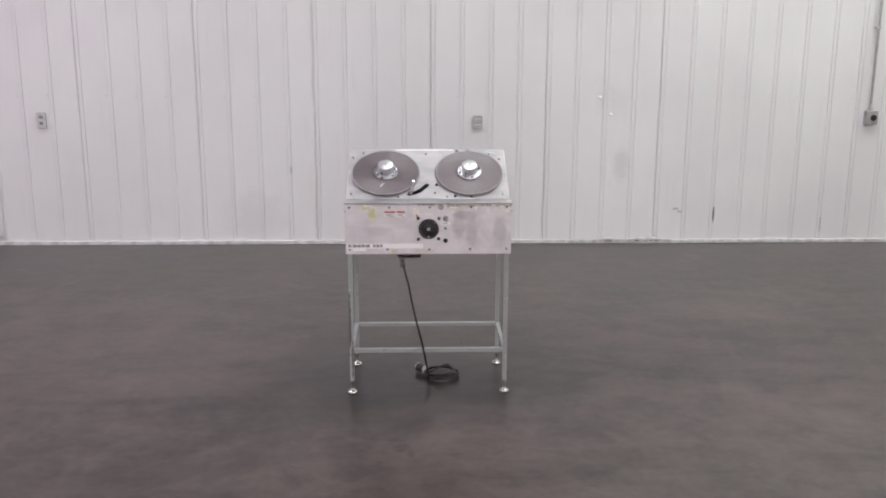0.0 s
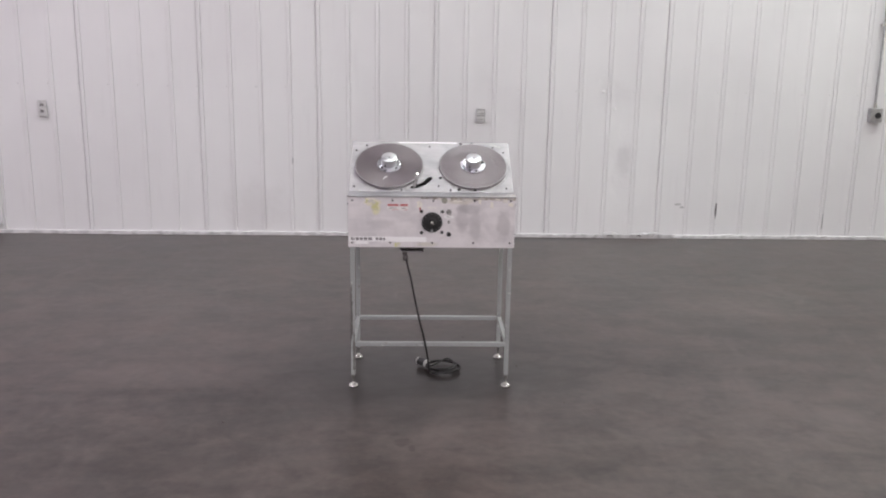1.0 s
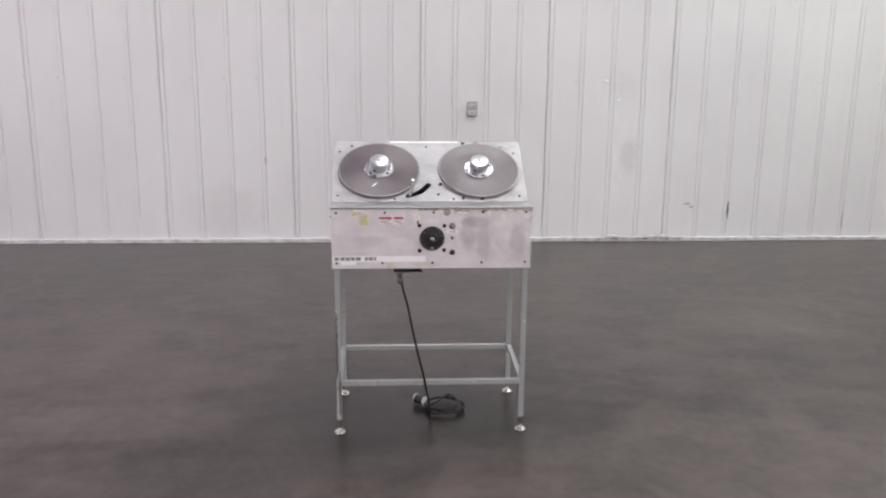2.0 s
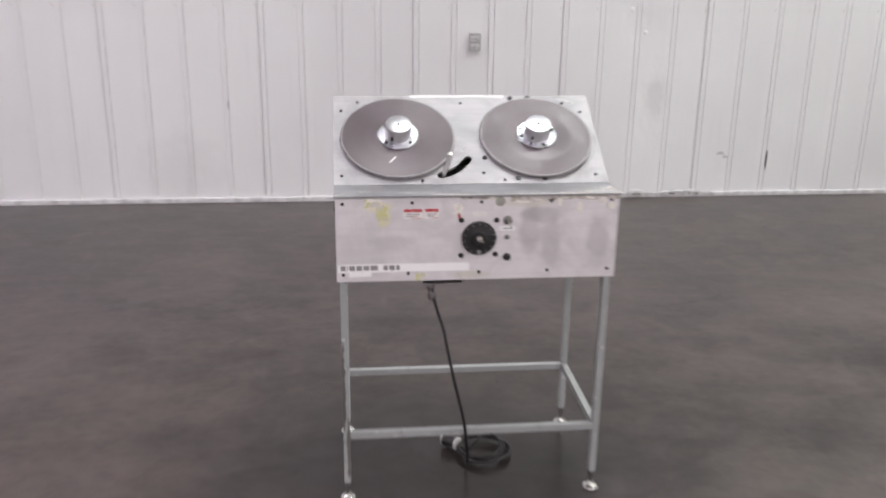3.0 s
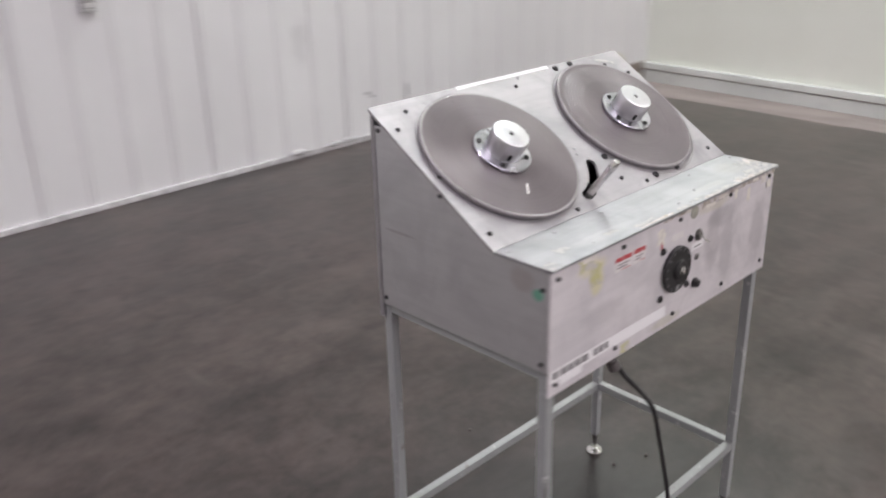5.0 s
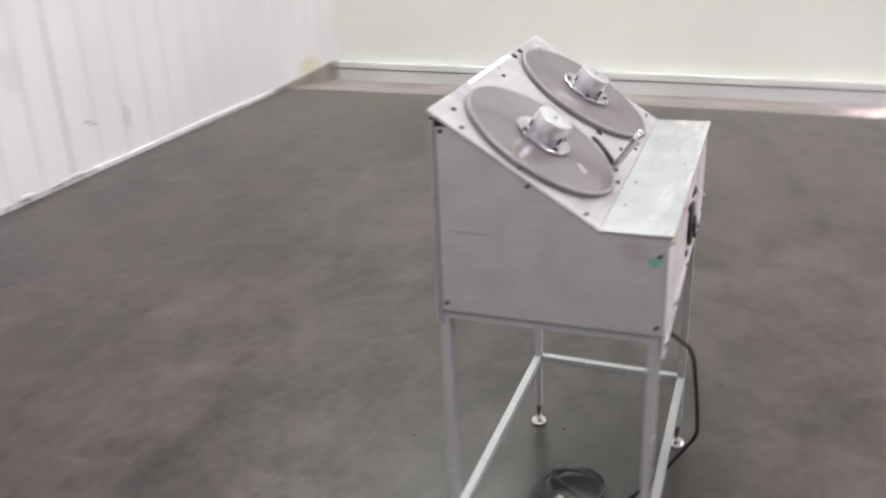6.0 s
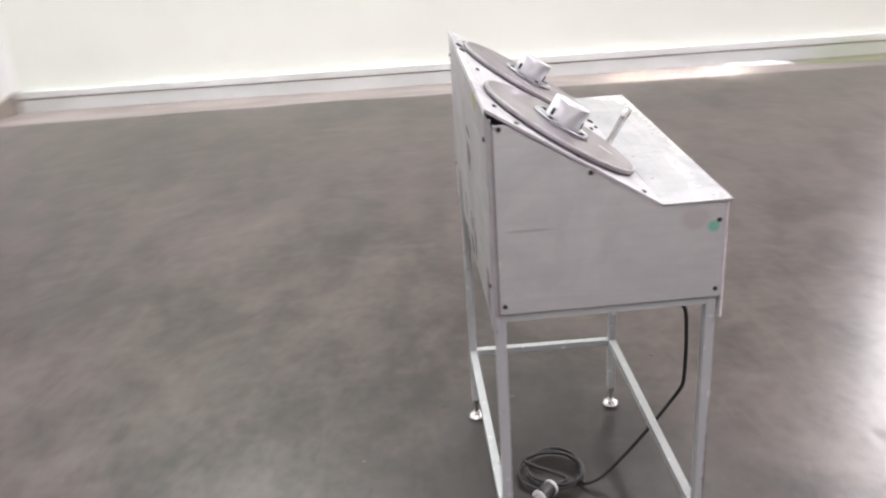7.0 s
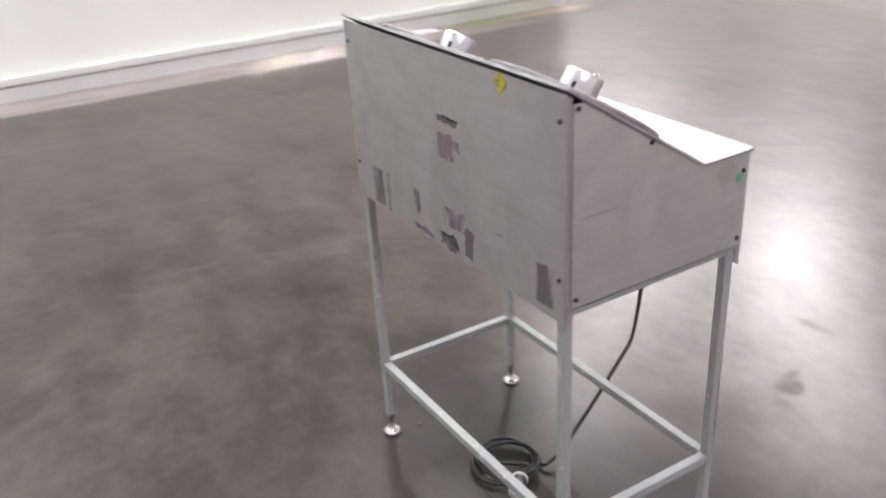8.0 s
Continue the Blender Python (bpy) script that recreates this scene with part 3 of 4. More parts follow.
# white door leaf at the far side of the ribbed wall
door = structure(part("door_1", box(-4.5, -3.585, NORTH_Y - 0.04, NORTH_Y - 0.016, 0.05, 2.05, 0.004), M_TRIM), "white painted metal door in the ribbed wall", "door")
part("door_handle", lathe([(0.012, 0), (0.012, 0.03), (0.028, 0.04), (0.028, 0.055), (0.02, 0.06)], 20), M_CHROME, door, m=pose(-4.42, NORTH_Y - 0.04, 1.0, 90))

# ---------------------------------------------------------------- wall fittings


def outlet(name, x, z, w, h, mat, face_mat, label):
    """A cover plate with two receptacles."""
    root = new(name)
    root.matrix_world = pose(x, NORTH_Y, z)
    tagged(root, label, "wall outlet")
    part("back_box", box(-w / 2 + 0.006, w / 2 - 0.006, -0.02, 0.0, -h / 2 + 0.006, h / 2 - 0.006), M_GALV, root)
    plate = part("cover_plate", box(-w / 2, w / 2, -0.026, -0.0202, -h / 2, h / 2, 0.002), mat, root)
    for s in (-1, 1):
        face = part("receptacle", prism([(0.017 * math.cos(a) * 1.0, s * h * 0.2 + max(-0.0125, min(0.0125, 0.017 * math.sin(a)))) for a in [2 * math.pi * k / 24 for k in range(24)]], "y", -0.0285, -0.0262), face_mat, root)
        for q in (-1, 1):
            part("slot", box(q * 0.006 - 0.0012, q * 0.006 + 0.0012, -0.0292, -0.0286, s * h * 0.2 - 0.002, s * h * 0.2 + 0.006), M_HOLE, face)
    part("screw", lathe([(0.003, 0), (0.003, 0.0012), (0.002, 0.002)], 10), M_CHROME, root, m=pose(0, -0.0262, 0, 90))
    return root


def striped_outlet(x, z, w, h):
    """A cover plate with two square receptacles, each under a dark lip."""
    root = new("wall_outlet")
    root.matrix_world = pose(x, NORTH_Y, z)
    tagged(root, "pale grey wall outlet with square receptacles on the ribbed wall", "wall outlet")
    part("back_box", box(-w / 2 + 0.006, w / 2 - 0.006, -0.02, 0.0, -h / 2 + 0.006, h / 2 - 0.006), M_GALV, root)
    part("cover_plate", box(-w / 2, w / 2, -0.026, -0.0202, -h / 2, h / 2, 0.002), M_WGREY, root)
    for s in (-1, 1):
        face = part("receptacle", box(-w * 0.36, w * 0.36, -0.0295, -0.0262, s * h * 0.23 - h * 0.17, s * h * 0.23 + h * 0.15, 0.001), M_WPLATE, root)
        part("lip", box(-w * 0.36, w * 0.36, -0.0325, -0.0262, s * h * 0.23 + h * 0.155, s * h * 0.23 + h * 0.2), M_SOCKET, face, "dark lip")
        part("slot", box(-w * 0.25, w * 0.3, -0.0305, -0.0296, s * h * 0.23 - h * 0.1, s * h * 0.23 - h * 0.055), M_SOCKET, face)


striped_outlet(0.484, 1.027, 0.078, 0.112)
outlet("wall_outlet", -3.18, 1.042, 0.075, 0.13, M_WPLATE, M_SOCKET, "pale grey metal covered wall outlet on the ribbed wall")

jbox = new("junction_box")
jbox.matrix_world = pose(3.884, NORTH_Y, 1.071)
tagged(jbox, "grey metal junction box under a conduit", "junction box")
part("body", box(-0.053, 0.053, -0.05, 0.0, -0.06, 0.06, 0.006), M_GALV, jbox)
part("cover", box(-0.05, 0.05, -0.055, -0.0502, -0.056, 0.056, 0.002), M_PLATE, jbox)
part("receptacle", lathe([(0.026, 0), (0.026, 0.008), (0.022, 0.01)], 24), M_BLACK, jbox, "black round receptacle face", 40, pose(0.01, -0.0551, 0, 90))

conduit = new("conduit")
conduit.matrix_world = pose(3.873, NORTH_Y - 0.03, 1.136)
tagged(conduit, "thin grey metal conduit running up the wall", "conduit")
part("pipe", hose([Vector((0, 0, 0.02)), Vector((0, 0, CEIL - 1.16))], 0.0105, 12), M_GALV, conduit, smooth=40)
part("connector", lathe([(0.017, 0), (0.017, 0.02), (0.014, 0.022), (0.014, 0.045)], 16), M_CHROME, conduit, smooth=40, m=pose(0, 0, -0.002))
clamp = part("clamp", box(-0.03, 0.014, -0.0125, 0.0295, 0.0, 0.02, 0.003), M_CHROME, conduit, m=pose(0, 0, 0.68))
share(clamp, pose(0, 0, 2.4))

# ---------------------------------------------------------------- the machine
machine = new("polishing_machine")
tagged(machine, "two-platter bench machine in bare aluminium on a grey-green tube stand", "polishing machine")

W = 0.387                                    # half width of the top sheet
FOLD_Y, FOLD_Z, TOP_Y, TOP_Z = 0.121, 0.930, 0.432, 1.129
TILT = math.atan2(TOP_Z - FOLD_Z, TOP_Y - FOLD_Y)
SLOPE_LEN = math.hypot(TOP_Z - FOLD_Z, TOP_Y - FOLD_Y)
SLOPE = Matrix.Translation((0, FOLD_Y, FOLD_Z)) @ Matrix.Rotation(TILT, 4, "X")     # x across, y up the slope, z out of it


def slot_outline():
    """The curved slot of the lever, as a closed outline on the slope."""
    mid = spline([(-0.088, 0.033, 0), (-0.062, 0.042, 0), (-0.034, 0.061, 0), (-0.006, 0.096, 0)], 5)
    half = 0.0118
    left, right = [], []
    for k, q in enumerate(mid):
        d = (mid[min(k + 1, len(mid) - 1)] - mid[max(k - 1, 0)]).normalized()
        nrm = Vector((-d.y, d.x, 0))
        left.append(q + half * nrm)
        right.append(q - half * nrm)
    d0 = (mid[1] - mid[0]).normalized()
    d1 = (mid[-1] - mid[-2]).normalized()

    def cap(c, d):
        nrm = Vector((-d.y, d.x, 0))
        return [c + half * (math.sin(a) * nrm + math.cos(a) * d) for a in [math.pi / 2 - math.pi * k / 6 for k in range(1, 6)]]
    return left + cap(mid[-1], d1) + right[::-1] + cap(mid[0], -d0)


def top_sheet():
    """The sloping top with the lever's slot cut through."""
    bm = bmesh.new()
    r = 0.003
    outer = [Vector((-W, 0, 0)), Vector((W, 0, 0)), Vector((W, SLOPE_LEN - r, 0)), Vector((W - r, SLOPE_LEN, 0)), Vector((-W + r, SLOPE_LEN, 0)), Vector((-W, SLOPE_LEN - r, 0))]
    loops = []
    for loop in (outer, slot_outline()):
        vs = [bm.verts.new(v) for v in loop]
        loops.append([bm.edges.new((vs[k], vs[(k + 1) % len(vs)])) for k in range(len(vs))])
    bmesh.ops.triangle_fill(bm, edges=[e for lp in loops for e in lp], use_beauty=True, normal=(0, 0, 1))
    for f in bm.faces:
        if f.normal.z < 0:
            f.normal_flip()
    ext = bmesh.ops.extrude_face_region(bm, geom=bm.faces[:])
    for v in [g for g in ext["geom"] if isinstance(g, bmesh.types.BMVert)]:
        v.co.z -= 0.005
    bmesh.ops.transform(bm, matrix=SLOPE, verts=bm.verts)
    return bm


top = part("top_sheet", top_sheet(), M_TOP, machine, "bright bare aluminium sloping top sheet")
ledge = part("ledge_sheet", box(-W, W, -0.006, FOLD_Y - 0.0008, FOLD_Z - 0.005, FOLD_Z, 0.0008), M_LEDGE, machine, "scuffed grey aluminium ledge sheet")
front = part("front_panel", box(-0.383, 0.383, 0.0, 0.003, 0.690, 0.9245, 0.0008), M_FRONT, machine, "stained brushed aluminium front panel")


def under(y):
    return FOLD_Z + max(0.0, y - FOLD_Y) * math.tan(TILT) - (0.0065 if y <= FOLD_Y else 0.0085)


side_line = [(0.0045, 0.736), (0.4185, 0.736), (0.4185, under(0.4185) - 0.014), (0.397, under(0.397) - 0.001), (FOLD_Y, FOLD_Z - 0.007), (0.0045, FOLD_Z - 0.007)]
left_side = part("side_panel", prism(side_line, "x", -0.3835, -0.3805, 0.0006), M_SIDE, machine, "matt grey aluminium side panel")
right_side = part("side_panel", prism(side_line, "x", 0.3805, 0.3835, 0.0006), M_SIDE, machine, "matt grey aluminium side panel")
back_line = [(-0.3835, 0.706), (0.3835, 0.706), (0.3835, under(0.428) - 0.003), (-0.3835, under(0.428) - 0.003)]
bm = prism(back_line, "y", 0.4285, 0.4315, 0.0006)
for s in (-1, 1):
    box(min(s * 0.3805, s * 0.3835), max(s * 0.3805, s * 0.3835), 0.4215, 0.4283, 0.706, under(0.4215) - 0.004, bm=bm)
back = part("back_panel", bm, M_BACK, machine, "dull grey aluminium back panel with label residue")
part("base_sheet", box(-0.379, 0.379, 0.005, 0.42, 0.7365, 0.7395), M_STEEL, machine)
# inner corner posts, seen dark through the gap beside the back panel
for s in (-1, 1):
    part("corner_angle", box(s * 0.378 - 0.0015, s * 0.378 + 0.0015, 0.40, 0.427, 0.74, 1.09), M_STEEL, machine)


def screw_mesh(r=0.0046, h=0.003):
    bm = lathe([(r, 0), (r, h * 0.5), (r * 0.8, h), (r * 0.45, h), (r * 0.42, h * 0.4)], 12)
    return bm


FACE_FRONT = lambda x, z, y=0.0: pose(x, y, z, 90)
first = part("screw", screw_mesh(), M_SCREW, front, m=FACE_FRONT(-0.364, 0.908))
for x, z in ((-0.18, 0.909), (0.006, 0.909), (0.195, 0.91), (0.361, 0.911), (-0.365, 0.711), (-0.19, 0.712), (0.003, 0.712), (0.193, 0.713), (0.361, 0.714)):
    share(first, FACE_FRONT(x, z), front)
big = part("screw", screw_mesh(0.0075, 0.004), M_SCREW, front, m=FACE_FRONT(-0.048, 0.859))
for x, z in ((0.048, 0.858), (-0.047, 0.76), (0.047, 0.762)):
    share(big, FACE_FRONT(x, z), front)
small = part("screw", screw_mesh(0.0038, 0.0015), M_GALV, top, m=pose(-0.25, 0.1, FOLD_Z))
for x, s in ((-0.365, 0.302), (-0.316, 0.339), (-0.365, 0.176), (-0.365, 0.034), (-0.141, 0.012), (0.091, 0.013), (0.355, 0.03), (-0.006, 0.334), (0.306, 0.332), (0.356, 0.293), (0.3555, 0.234), (0.033, 0.04)):
    share(first, SLOPE @ pose(x, s, 0), top)
for x, s in ((0.13, 0.018), (0.206, 0.0165), (0.148, 0.356), (0.203, 0.359), (0.043, 0.1)):
    share(big, SLOPE @ pose(x, s, 0), top)
for x, y in ((-0.372, 0.1), (-0.36, 0.02), (-0.24, 0.022), (-0.11, 0.1), (0.03, 0.02), (0.2, 0.1), (0.37, 0.1), (0.36, 0.02), (0.12, 0.04)):
    share(small, pose(x, y, FOLD_Z - 0.0002), ledge)
for panel, s in ((left_side, -1), (right_side, 1)):
    for y, z in ((0.409, 1.09), (0.409, 0.752), (0.25, 0.999), (0.0155, 0.89), (0.0155, 0.752)):
        share(first, Matrix.Translation((s * 0.3835, y, z)) @ Matrix.Rotation(s * math.pi / 2, 4, "Y"), panel)
for s in (-1, 1):
    for z in (0.79, 1.07):
        share(first, pose(s * 0.368, 0.4315, z, -90), back)

# platters, hubs


def ring_solid(profile, steps=96):
    """A closed ring turned round z from a closed outline of (radius, height) pairs."""
    bm = bmesh.new()
    loops = [[bm.verts.new((r * math.cos(2 * math.pi * k / steps), r * math.sin(2 * math.pi * k / steps), z)) for k in range(steps)] for r, z in profile]
    for a, b in zip(loops, loops[1:] + loops[:1]):
        for k in range(steps):
            bm.faces.new((a[k], a[(k + 1) % steps], b[(k + 1) % steps], b[k]))
    return bm


PLATTER_LINE = [(0.045, 0.0015), (0.158, 0.0015), (0.1592, 0.003), (0.1595, 0.0118), (0.1588, 0.012), (0.158, 0.012), (0.061, 0.012), (0.06, 0.012)]
# one face worn into shallow rings
WORN_LINE = PLATTER_LINE[:6] + [(0.152 - 0.0015 * k, 0.012 - (0.0005 * math.sin(1.25 * k) ** 2 if k < 34 else 0.0)) for k in range(40)] + PLATTER_LINE[6:]
RIM_LINE = [(0.1598, 0.0025), (0.164, 0.003), (0.1655, 0.0055), (0.1655, 0.0095), (0.1645, 0.0115), (0.162, 0.0122), (0.1598, 0.0118)]
PLATTER_X, PLATTER_S = 0.2025, 0.181
for sx in (-1, 1):
    m = SLOPE @ pose(sx * PLATTER_X, PLATTER_S, 0, 0, 0, 40 if sx > 0 else 0)
    plat = part("platter", lathe(WORN_LINE if sx > 0 else PLATTER_LINE, 96), M_WORN if sx > 0 else M_PLATTER, machine, "round turned steel platter", 25, m)
    part("rim", ring_solid(RIM_LINE), M_RIM, plat, "dull steel rim", 50)
    part("spindle", lathe([(0.03, -0.05), (0.03, 0.0)], 24), M_STEEL, plat, smooth=40)
    flange = part("flange", lathe([(0.0575, 0.0122), (0.059, 0.013), (0.059, 0.0165), (0.0575, 0.018), (0.04, 0.018)], 48), M_FLANGE, plat, "bright turned aluminium flange", 35)
    hub = part("hub", lathe([(0.0365, 0.0182), (0.0368, 0.056), (0.0355, 0.0582), (0.034, 0.0586), (0.0062, 0.0586), (0.0052, 0.0578), (0.005, 0.0565), (0.0045, 0.0562)], 48), M_HUB, plat, "bright turned aluminium hub", 35)
    part("centre_hole", lathe([(0.0042, 0.0564), (0.0042, 0.0572)], 16), M_HOLE, plat)
    for k in range(4):
        a = radians(45 + 90 * k + (20 if sx > 0 else 0))
        part("bolt", lathe([(0.0052, 0.0181), (0.0052, 0.0205), (0.003, 0.0205), (0.0028, 0.0192)], 12), M_SCREW, plat, m=pose(0.0485 * math.cos(a), 0.0485 * math.sin(a), 0))
    for k in range(3):
        a = radians(-120 + 120 * k - (40 if sx > 0 else 0))
        part("key_slot", box(-0.0035, 0.0035, -0.0008, 0.0008, 0.022, 0.036, 0.0006), M_HOLE, plat, m=pose(0.0367 * math.cos(a), 0.0367 * math.sin(a), 0, 0, 0, math.degrees(a) + 90))

# turned groove in the sheet round one platter
ring = bmesh.new()
for k in range(72):
    a0, a1 = 2 * math.pi * k / 72, 2 * math.pi * (k + 1) / 72
    q = [(r * math.cos(a), r * math.sin(a)) for r, a in ((0.1715, a0), (0.173, a0), (0.173, a1), (0.1715, a1))]
    ring.faces.new([ring.verts.new((x, y, 0.0004)) for x, y in q])
part("groove", ring, M_STEEL, top, "fine dark groove line", m=SLOPE @ pose(PLATTER_X + 0.001, PLATTER_S - 0.002, 0))
part("scratch", prism([(0.288, 0.35), (0.294, 0.356), (0.32, 0.349), (0.344, 0.335), (0.342, 0.327), (0.318, 0.341)], "z", 0.0001, 0.0006), M_RUBBED, top, "dark scuffed scratch", m=SLOPE)
for x, y in ((-0.012, 0.142), (-0.02, 0.128), (0.02, 0.355)):
    share(small, SLOPE @ pose(x, y, 0), top)

# white strip for the bright reflection along the back edge of the top sheet
part("edge_strip", box(-0.158, 0.13, SLOPE_LEN - 0.0085, SLOPE_LEN + 0.0006, 0.0001, 0.0009, 0.0003), M_TAPE, top, "white strip standing in for the glint along the back edge", m=SLOPE)

# pale chip on one platter
part("scratch", prism([(-0.03, -0.108), (-0.022, -0.104), (-0.008, -0.085), (-0.012, -0.084), (-0.02, -0.095)], "z", 0.01205, 0.0123), M_PAPER, machine, "pale scratch on the platter", m=SLOPE @ pose(-PLATTER_X, PLATTER_S, 0))

# lever in the slot
lever_m = SLOPE @ Matrix.Translation((-0.086, 0.034, -0.03))
rod_dir = Vector((0.018, -0.004, 0.118))
bm = lathe([(0.0075, 0.0), (0.0075, 0.095), (0.0085, 0.097), (0.0085, 0.117), (0.006, 0.12)], 20)
part("lever", bm, M_CHROME, machine, "plated steel lever in a curved slot", 40, lever_m @ rod_dir.to_track_quat("Z", "Y").to_matrix().to_4x4())
# added dark plate under the slot, for the shade inside the box
part("slot_tray", box(-0.115, 0.02, 0.005, 0.125, -0.06, -0.055), M_HOLE, machine, "", m=SLOPE)

# dial and switches
dial = part("dial", lathe([(0.047, 0.0), (0.047, 0.006), (0.0455, 0.0075), (0.022, 0.0075), (0.02, 0.0085), (0.0185, 0.0125), (0.017, 0.0135), (0.012, 0.0135)], 60), M_BLACK, machine, "black speed dial with white ticks", 30, FACE_FRONT(0.001, 0.809, -0.0005))
tick = None
for k in range(13):
    a = radians(-60 + 25 * k)
    m = pose(0.0405 * math.cos(a), 0.0405 * math.sin(a), 0.0076, 0, 0, math.degrees(a))
    if tick is None:
        tick = part("tick", box(-0.003, 0.003, -0.0009, 0.0009, 0, 0.0004), M_TICK, dial, m=m)
    else:
        share(tick, m, dial)
part("scale_window", box(-0.006, 0.006, -0.0435, -0.033, 0.0076, 0.0082), M_TICK, dial)
part("shaft_nut", lathe([(0.009, 0.0136), (0.009, 0.0165), (0.0065, 0.0175), (0.0065, 0.021), (0.005, 0.022)], 6), M_CHROME, dial, "plated shaft nut")
part("set_screw", box(0.004, 0.013, -0.0085, -0.0055, 0.0136, 0.0155, 0.0008), M_CHROME, dial)

switch = part("toggle_switch", lathe([(0.0125, 0), (0.0125, 0.0015), (0.008, 0.0018), (0.008, 0.006), (0.0055, 0.007)], 20), M_STEEL, machine, "small plated toggle switch", 40, FACE_FRONT(0.078, 0.857, -0.0002))
part("bat", hose([Vector((0, 0, 0.006)), Vector((0.003, -0.007, 0.015)), Vector((0.005, -0.012, 0.022))], 0.0025, 8), M_CHROME, switch, smooth=40)
part("switch_label", box(0.0555, 0.1, -0.0008, -0.0001, 0.828, 0.841), M_TAPE, front, "white tape switch label")
part("print_bar", box(0.066, 0.09, -0.0012, -0.0009, 0.833, 0.8355), M_INK, front)
part("indicator", lathe([(0.0065, 0), (0.0065, 0.003), (0.0045, 0.004)], 16), M_STEEL, front, "small dark indicator lens", 40, FACE_FRONT(0.078, 0.811, -0.0001))
part("push_button", lathe([(0.0105, 0), (0.0105, 0.004), (0.008, 0.005), (0.008, 0.01), (0.006, 0.011)], 20), M_BLACK, machine, "black push button", 40, FACE_FRONT(0.079, 0.754, -0.0001))


def sticker(name, x0, x1, z0, z1, mat, label="", ragged=0.0, seed=1, lift=0.0004, parent=None):
    """A thin label on the front, with torn edges where ragged."""
    rnd = random.Random(seed)
    pts = []
    for (ax, az), (bx, bz) in (((x0, z0), (x1, z0)), ((x1, z0), (x1, z1)), ((x1, z1), (x0, z1)), ((x0, z1), (x0, z0))):
        for k in range(6):
            t = k / 6
            pts.append((ax + (bx - ax) * t + rnd.uniform(-1, 1) * ragged, az + (bz - az) * t + rnd.uniform(-1, 1) * ragged))
    return part(name, prism(pts, "y", -lift, -0.0001), mat, parent or front, label)


tape = sticker("name_tape", -0.3795, -0.024, 0.717, 0.7395, M_TAPE, "long white tape with dark print, torn at one end", 0.0004, 3)
rnd = random.Random(5)
x = -0.372
# print that names a maker, as plain bars
for w in (0.017, 0.006, 0.019, 0.019, 0.019, 0.023, None, 0.015, 0.019, 0.013):
    if w is None:
        x += 0.012
        continue
    h = 0.0068
    part("print_bar", box(x, x + w - 0.0035, -0.0007, -0.00045, 0.729 - h, 0.729 + h), M_INK, tape)
    x += w
sticker("blank_tag", -0.35, -0.29, 0.7045, 0.7165, M_TAPE, "small blank white tag", 0.0004, 4)
for x0, x1, sd in ((-0.203, -0.152, 6), (-0.1465, -0.109, 7)):
    lab = sticker("warning_label", x0, x1, 0.8645, 0.892, M_PAPER, "worn red and white warning label", 0.0008, sd)
    sticker("red_band", x0 + 0.001, x1 - 0.001, 0.8835, 0.8915, M_RED, "red band", 0.0008, sd + 10, 0.0007, lab)
    for k in range(2):
        part("print_bar", box(x0 + 0.006, x1 - 0.008 - 0.006 * k, -0.00065, -0.00045, 0.8765 - 0.0055 * k, 0.8785 - 0.0055 * k), M_MAUVE, lab)
    part("red_line", box(x0 + 0.02, x1 - 0.002, -0.00065, -0.00045, 0.866, 0.8675), M_RED, lab)
sticker("torn_label", -0.07, -0.046, 0.876, 0.905, M_GHOST, "torn paper label remnant", 0.004, 21)
sticker("red_scrap", -0.0565, -0.051, 0.865, 0.878, M_RED, "scrap of red label", 0.002, 22)
sticker("faint_label", -0.02, 0.022, 0.8695, 0.8825, M_PAPER, "rubbed pale label", 0.0008, 23)
part("round_sticker", lathe([(0.0135, 0.0001), (0.0135, 0.0006)], 28), M_DOT, front, "round grey-green sticker", m=FACE_FRONT(0.057, 0.91))
sticker("glue_residue", -0.172, -0.146, 0.692, 0.711, M_GLUE, "yellow-green glue residue", 0.003, 27, 0.0003)
sticker("glue_residue", -0.305, -0.262, 0.9, 0.92, M_GLUE, "yellow-green glue residue", 0.005, 28, 0.0003)
sticker("glue_residue", -0.273, -0.246, 0.862, 0.902, M_GLUE, "yellow-green glue residue", 0.005, 29, 0.0005)
sticker("tape_residue", 0.085, 0.2, 0.909, 0.9235, M_CRUST, "torn brownish tape residue", 0.004, 41, 0.0002)
sticker("tape_residue", 0.205, 0.383, 0.914, 0.924, M_CRUST, "torn brownish tape residue", 0.003, 42, 0.0002)
sticker("tape_residue", -0.05, 0.05, 0.916, 0.9243, M_CRUST, "torn brownish tape residue", 0.003, 43, 0.0002)
sticker("tape_scrap", 0.268, 0.281, 0.876, 0.905, M_GHOST, "scrap of yellowed tape", 0.001, 24)
sticker("tape_scrap", 0.1, 0.135, 0.905, 0.912, M_GHOST, "scrap of yellowed tape", 0.002, 25)
sticker("tape_scrap", 0.325, 0.345, 0.902, 0.918, M_GHOST, "scrap of yellowed tape", 0.002, 26)

for x0, x1, z0, z1, sd in ((-0.3, -0.262, 0.912, 0.921, 31), (0.028, 0.046, 0.913, 0.922, 32), (0.15, 0.182, 0.911, 0.919, 33), (0.212, 0.225, 0.896, 0.916, 34), (0.29, 0.312, 0.913, 0.922, 35), (0.352, 0.372, 0.884, 0.9, 36)):
    sticker("tape_scrap", x0, x1, z0, z1, M_GHOST, "scrap of yellowed tape", 0.0025, sd)
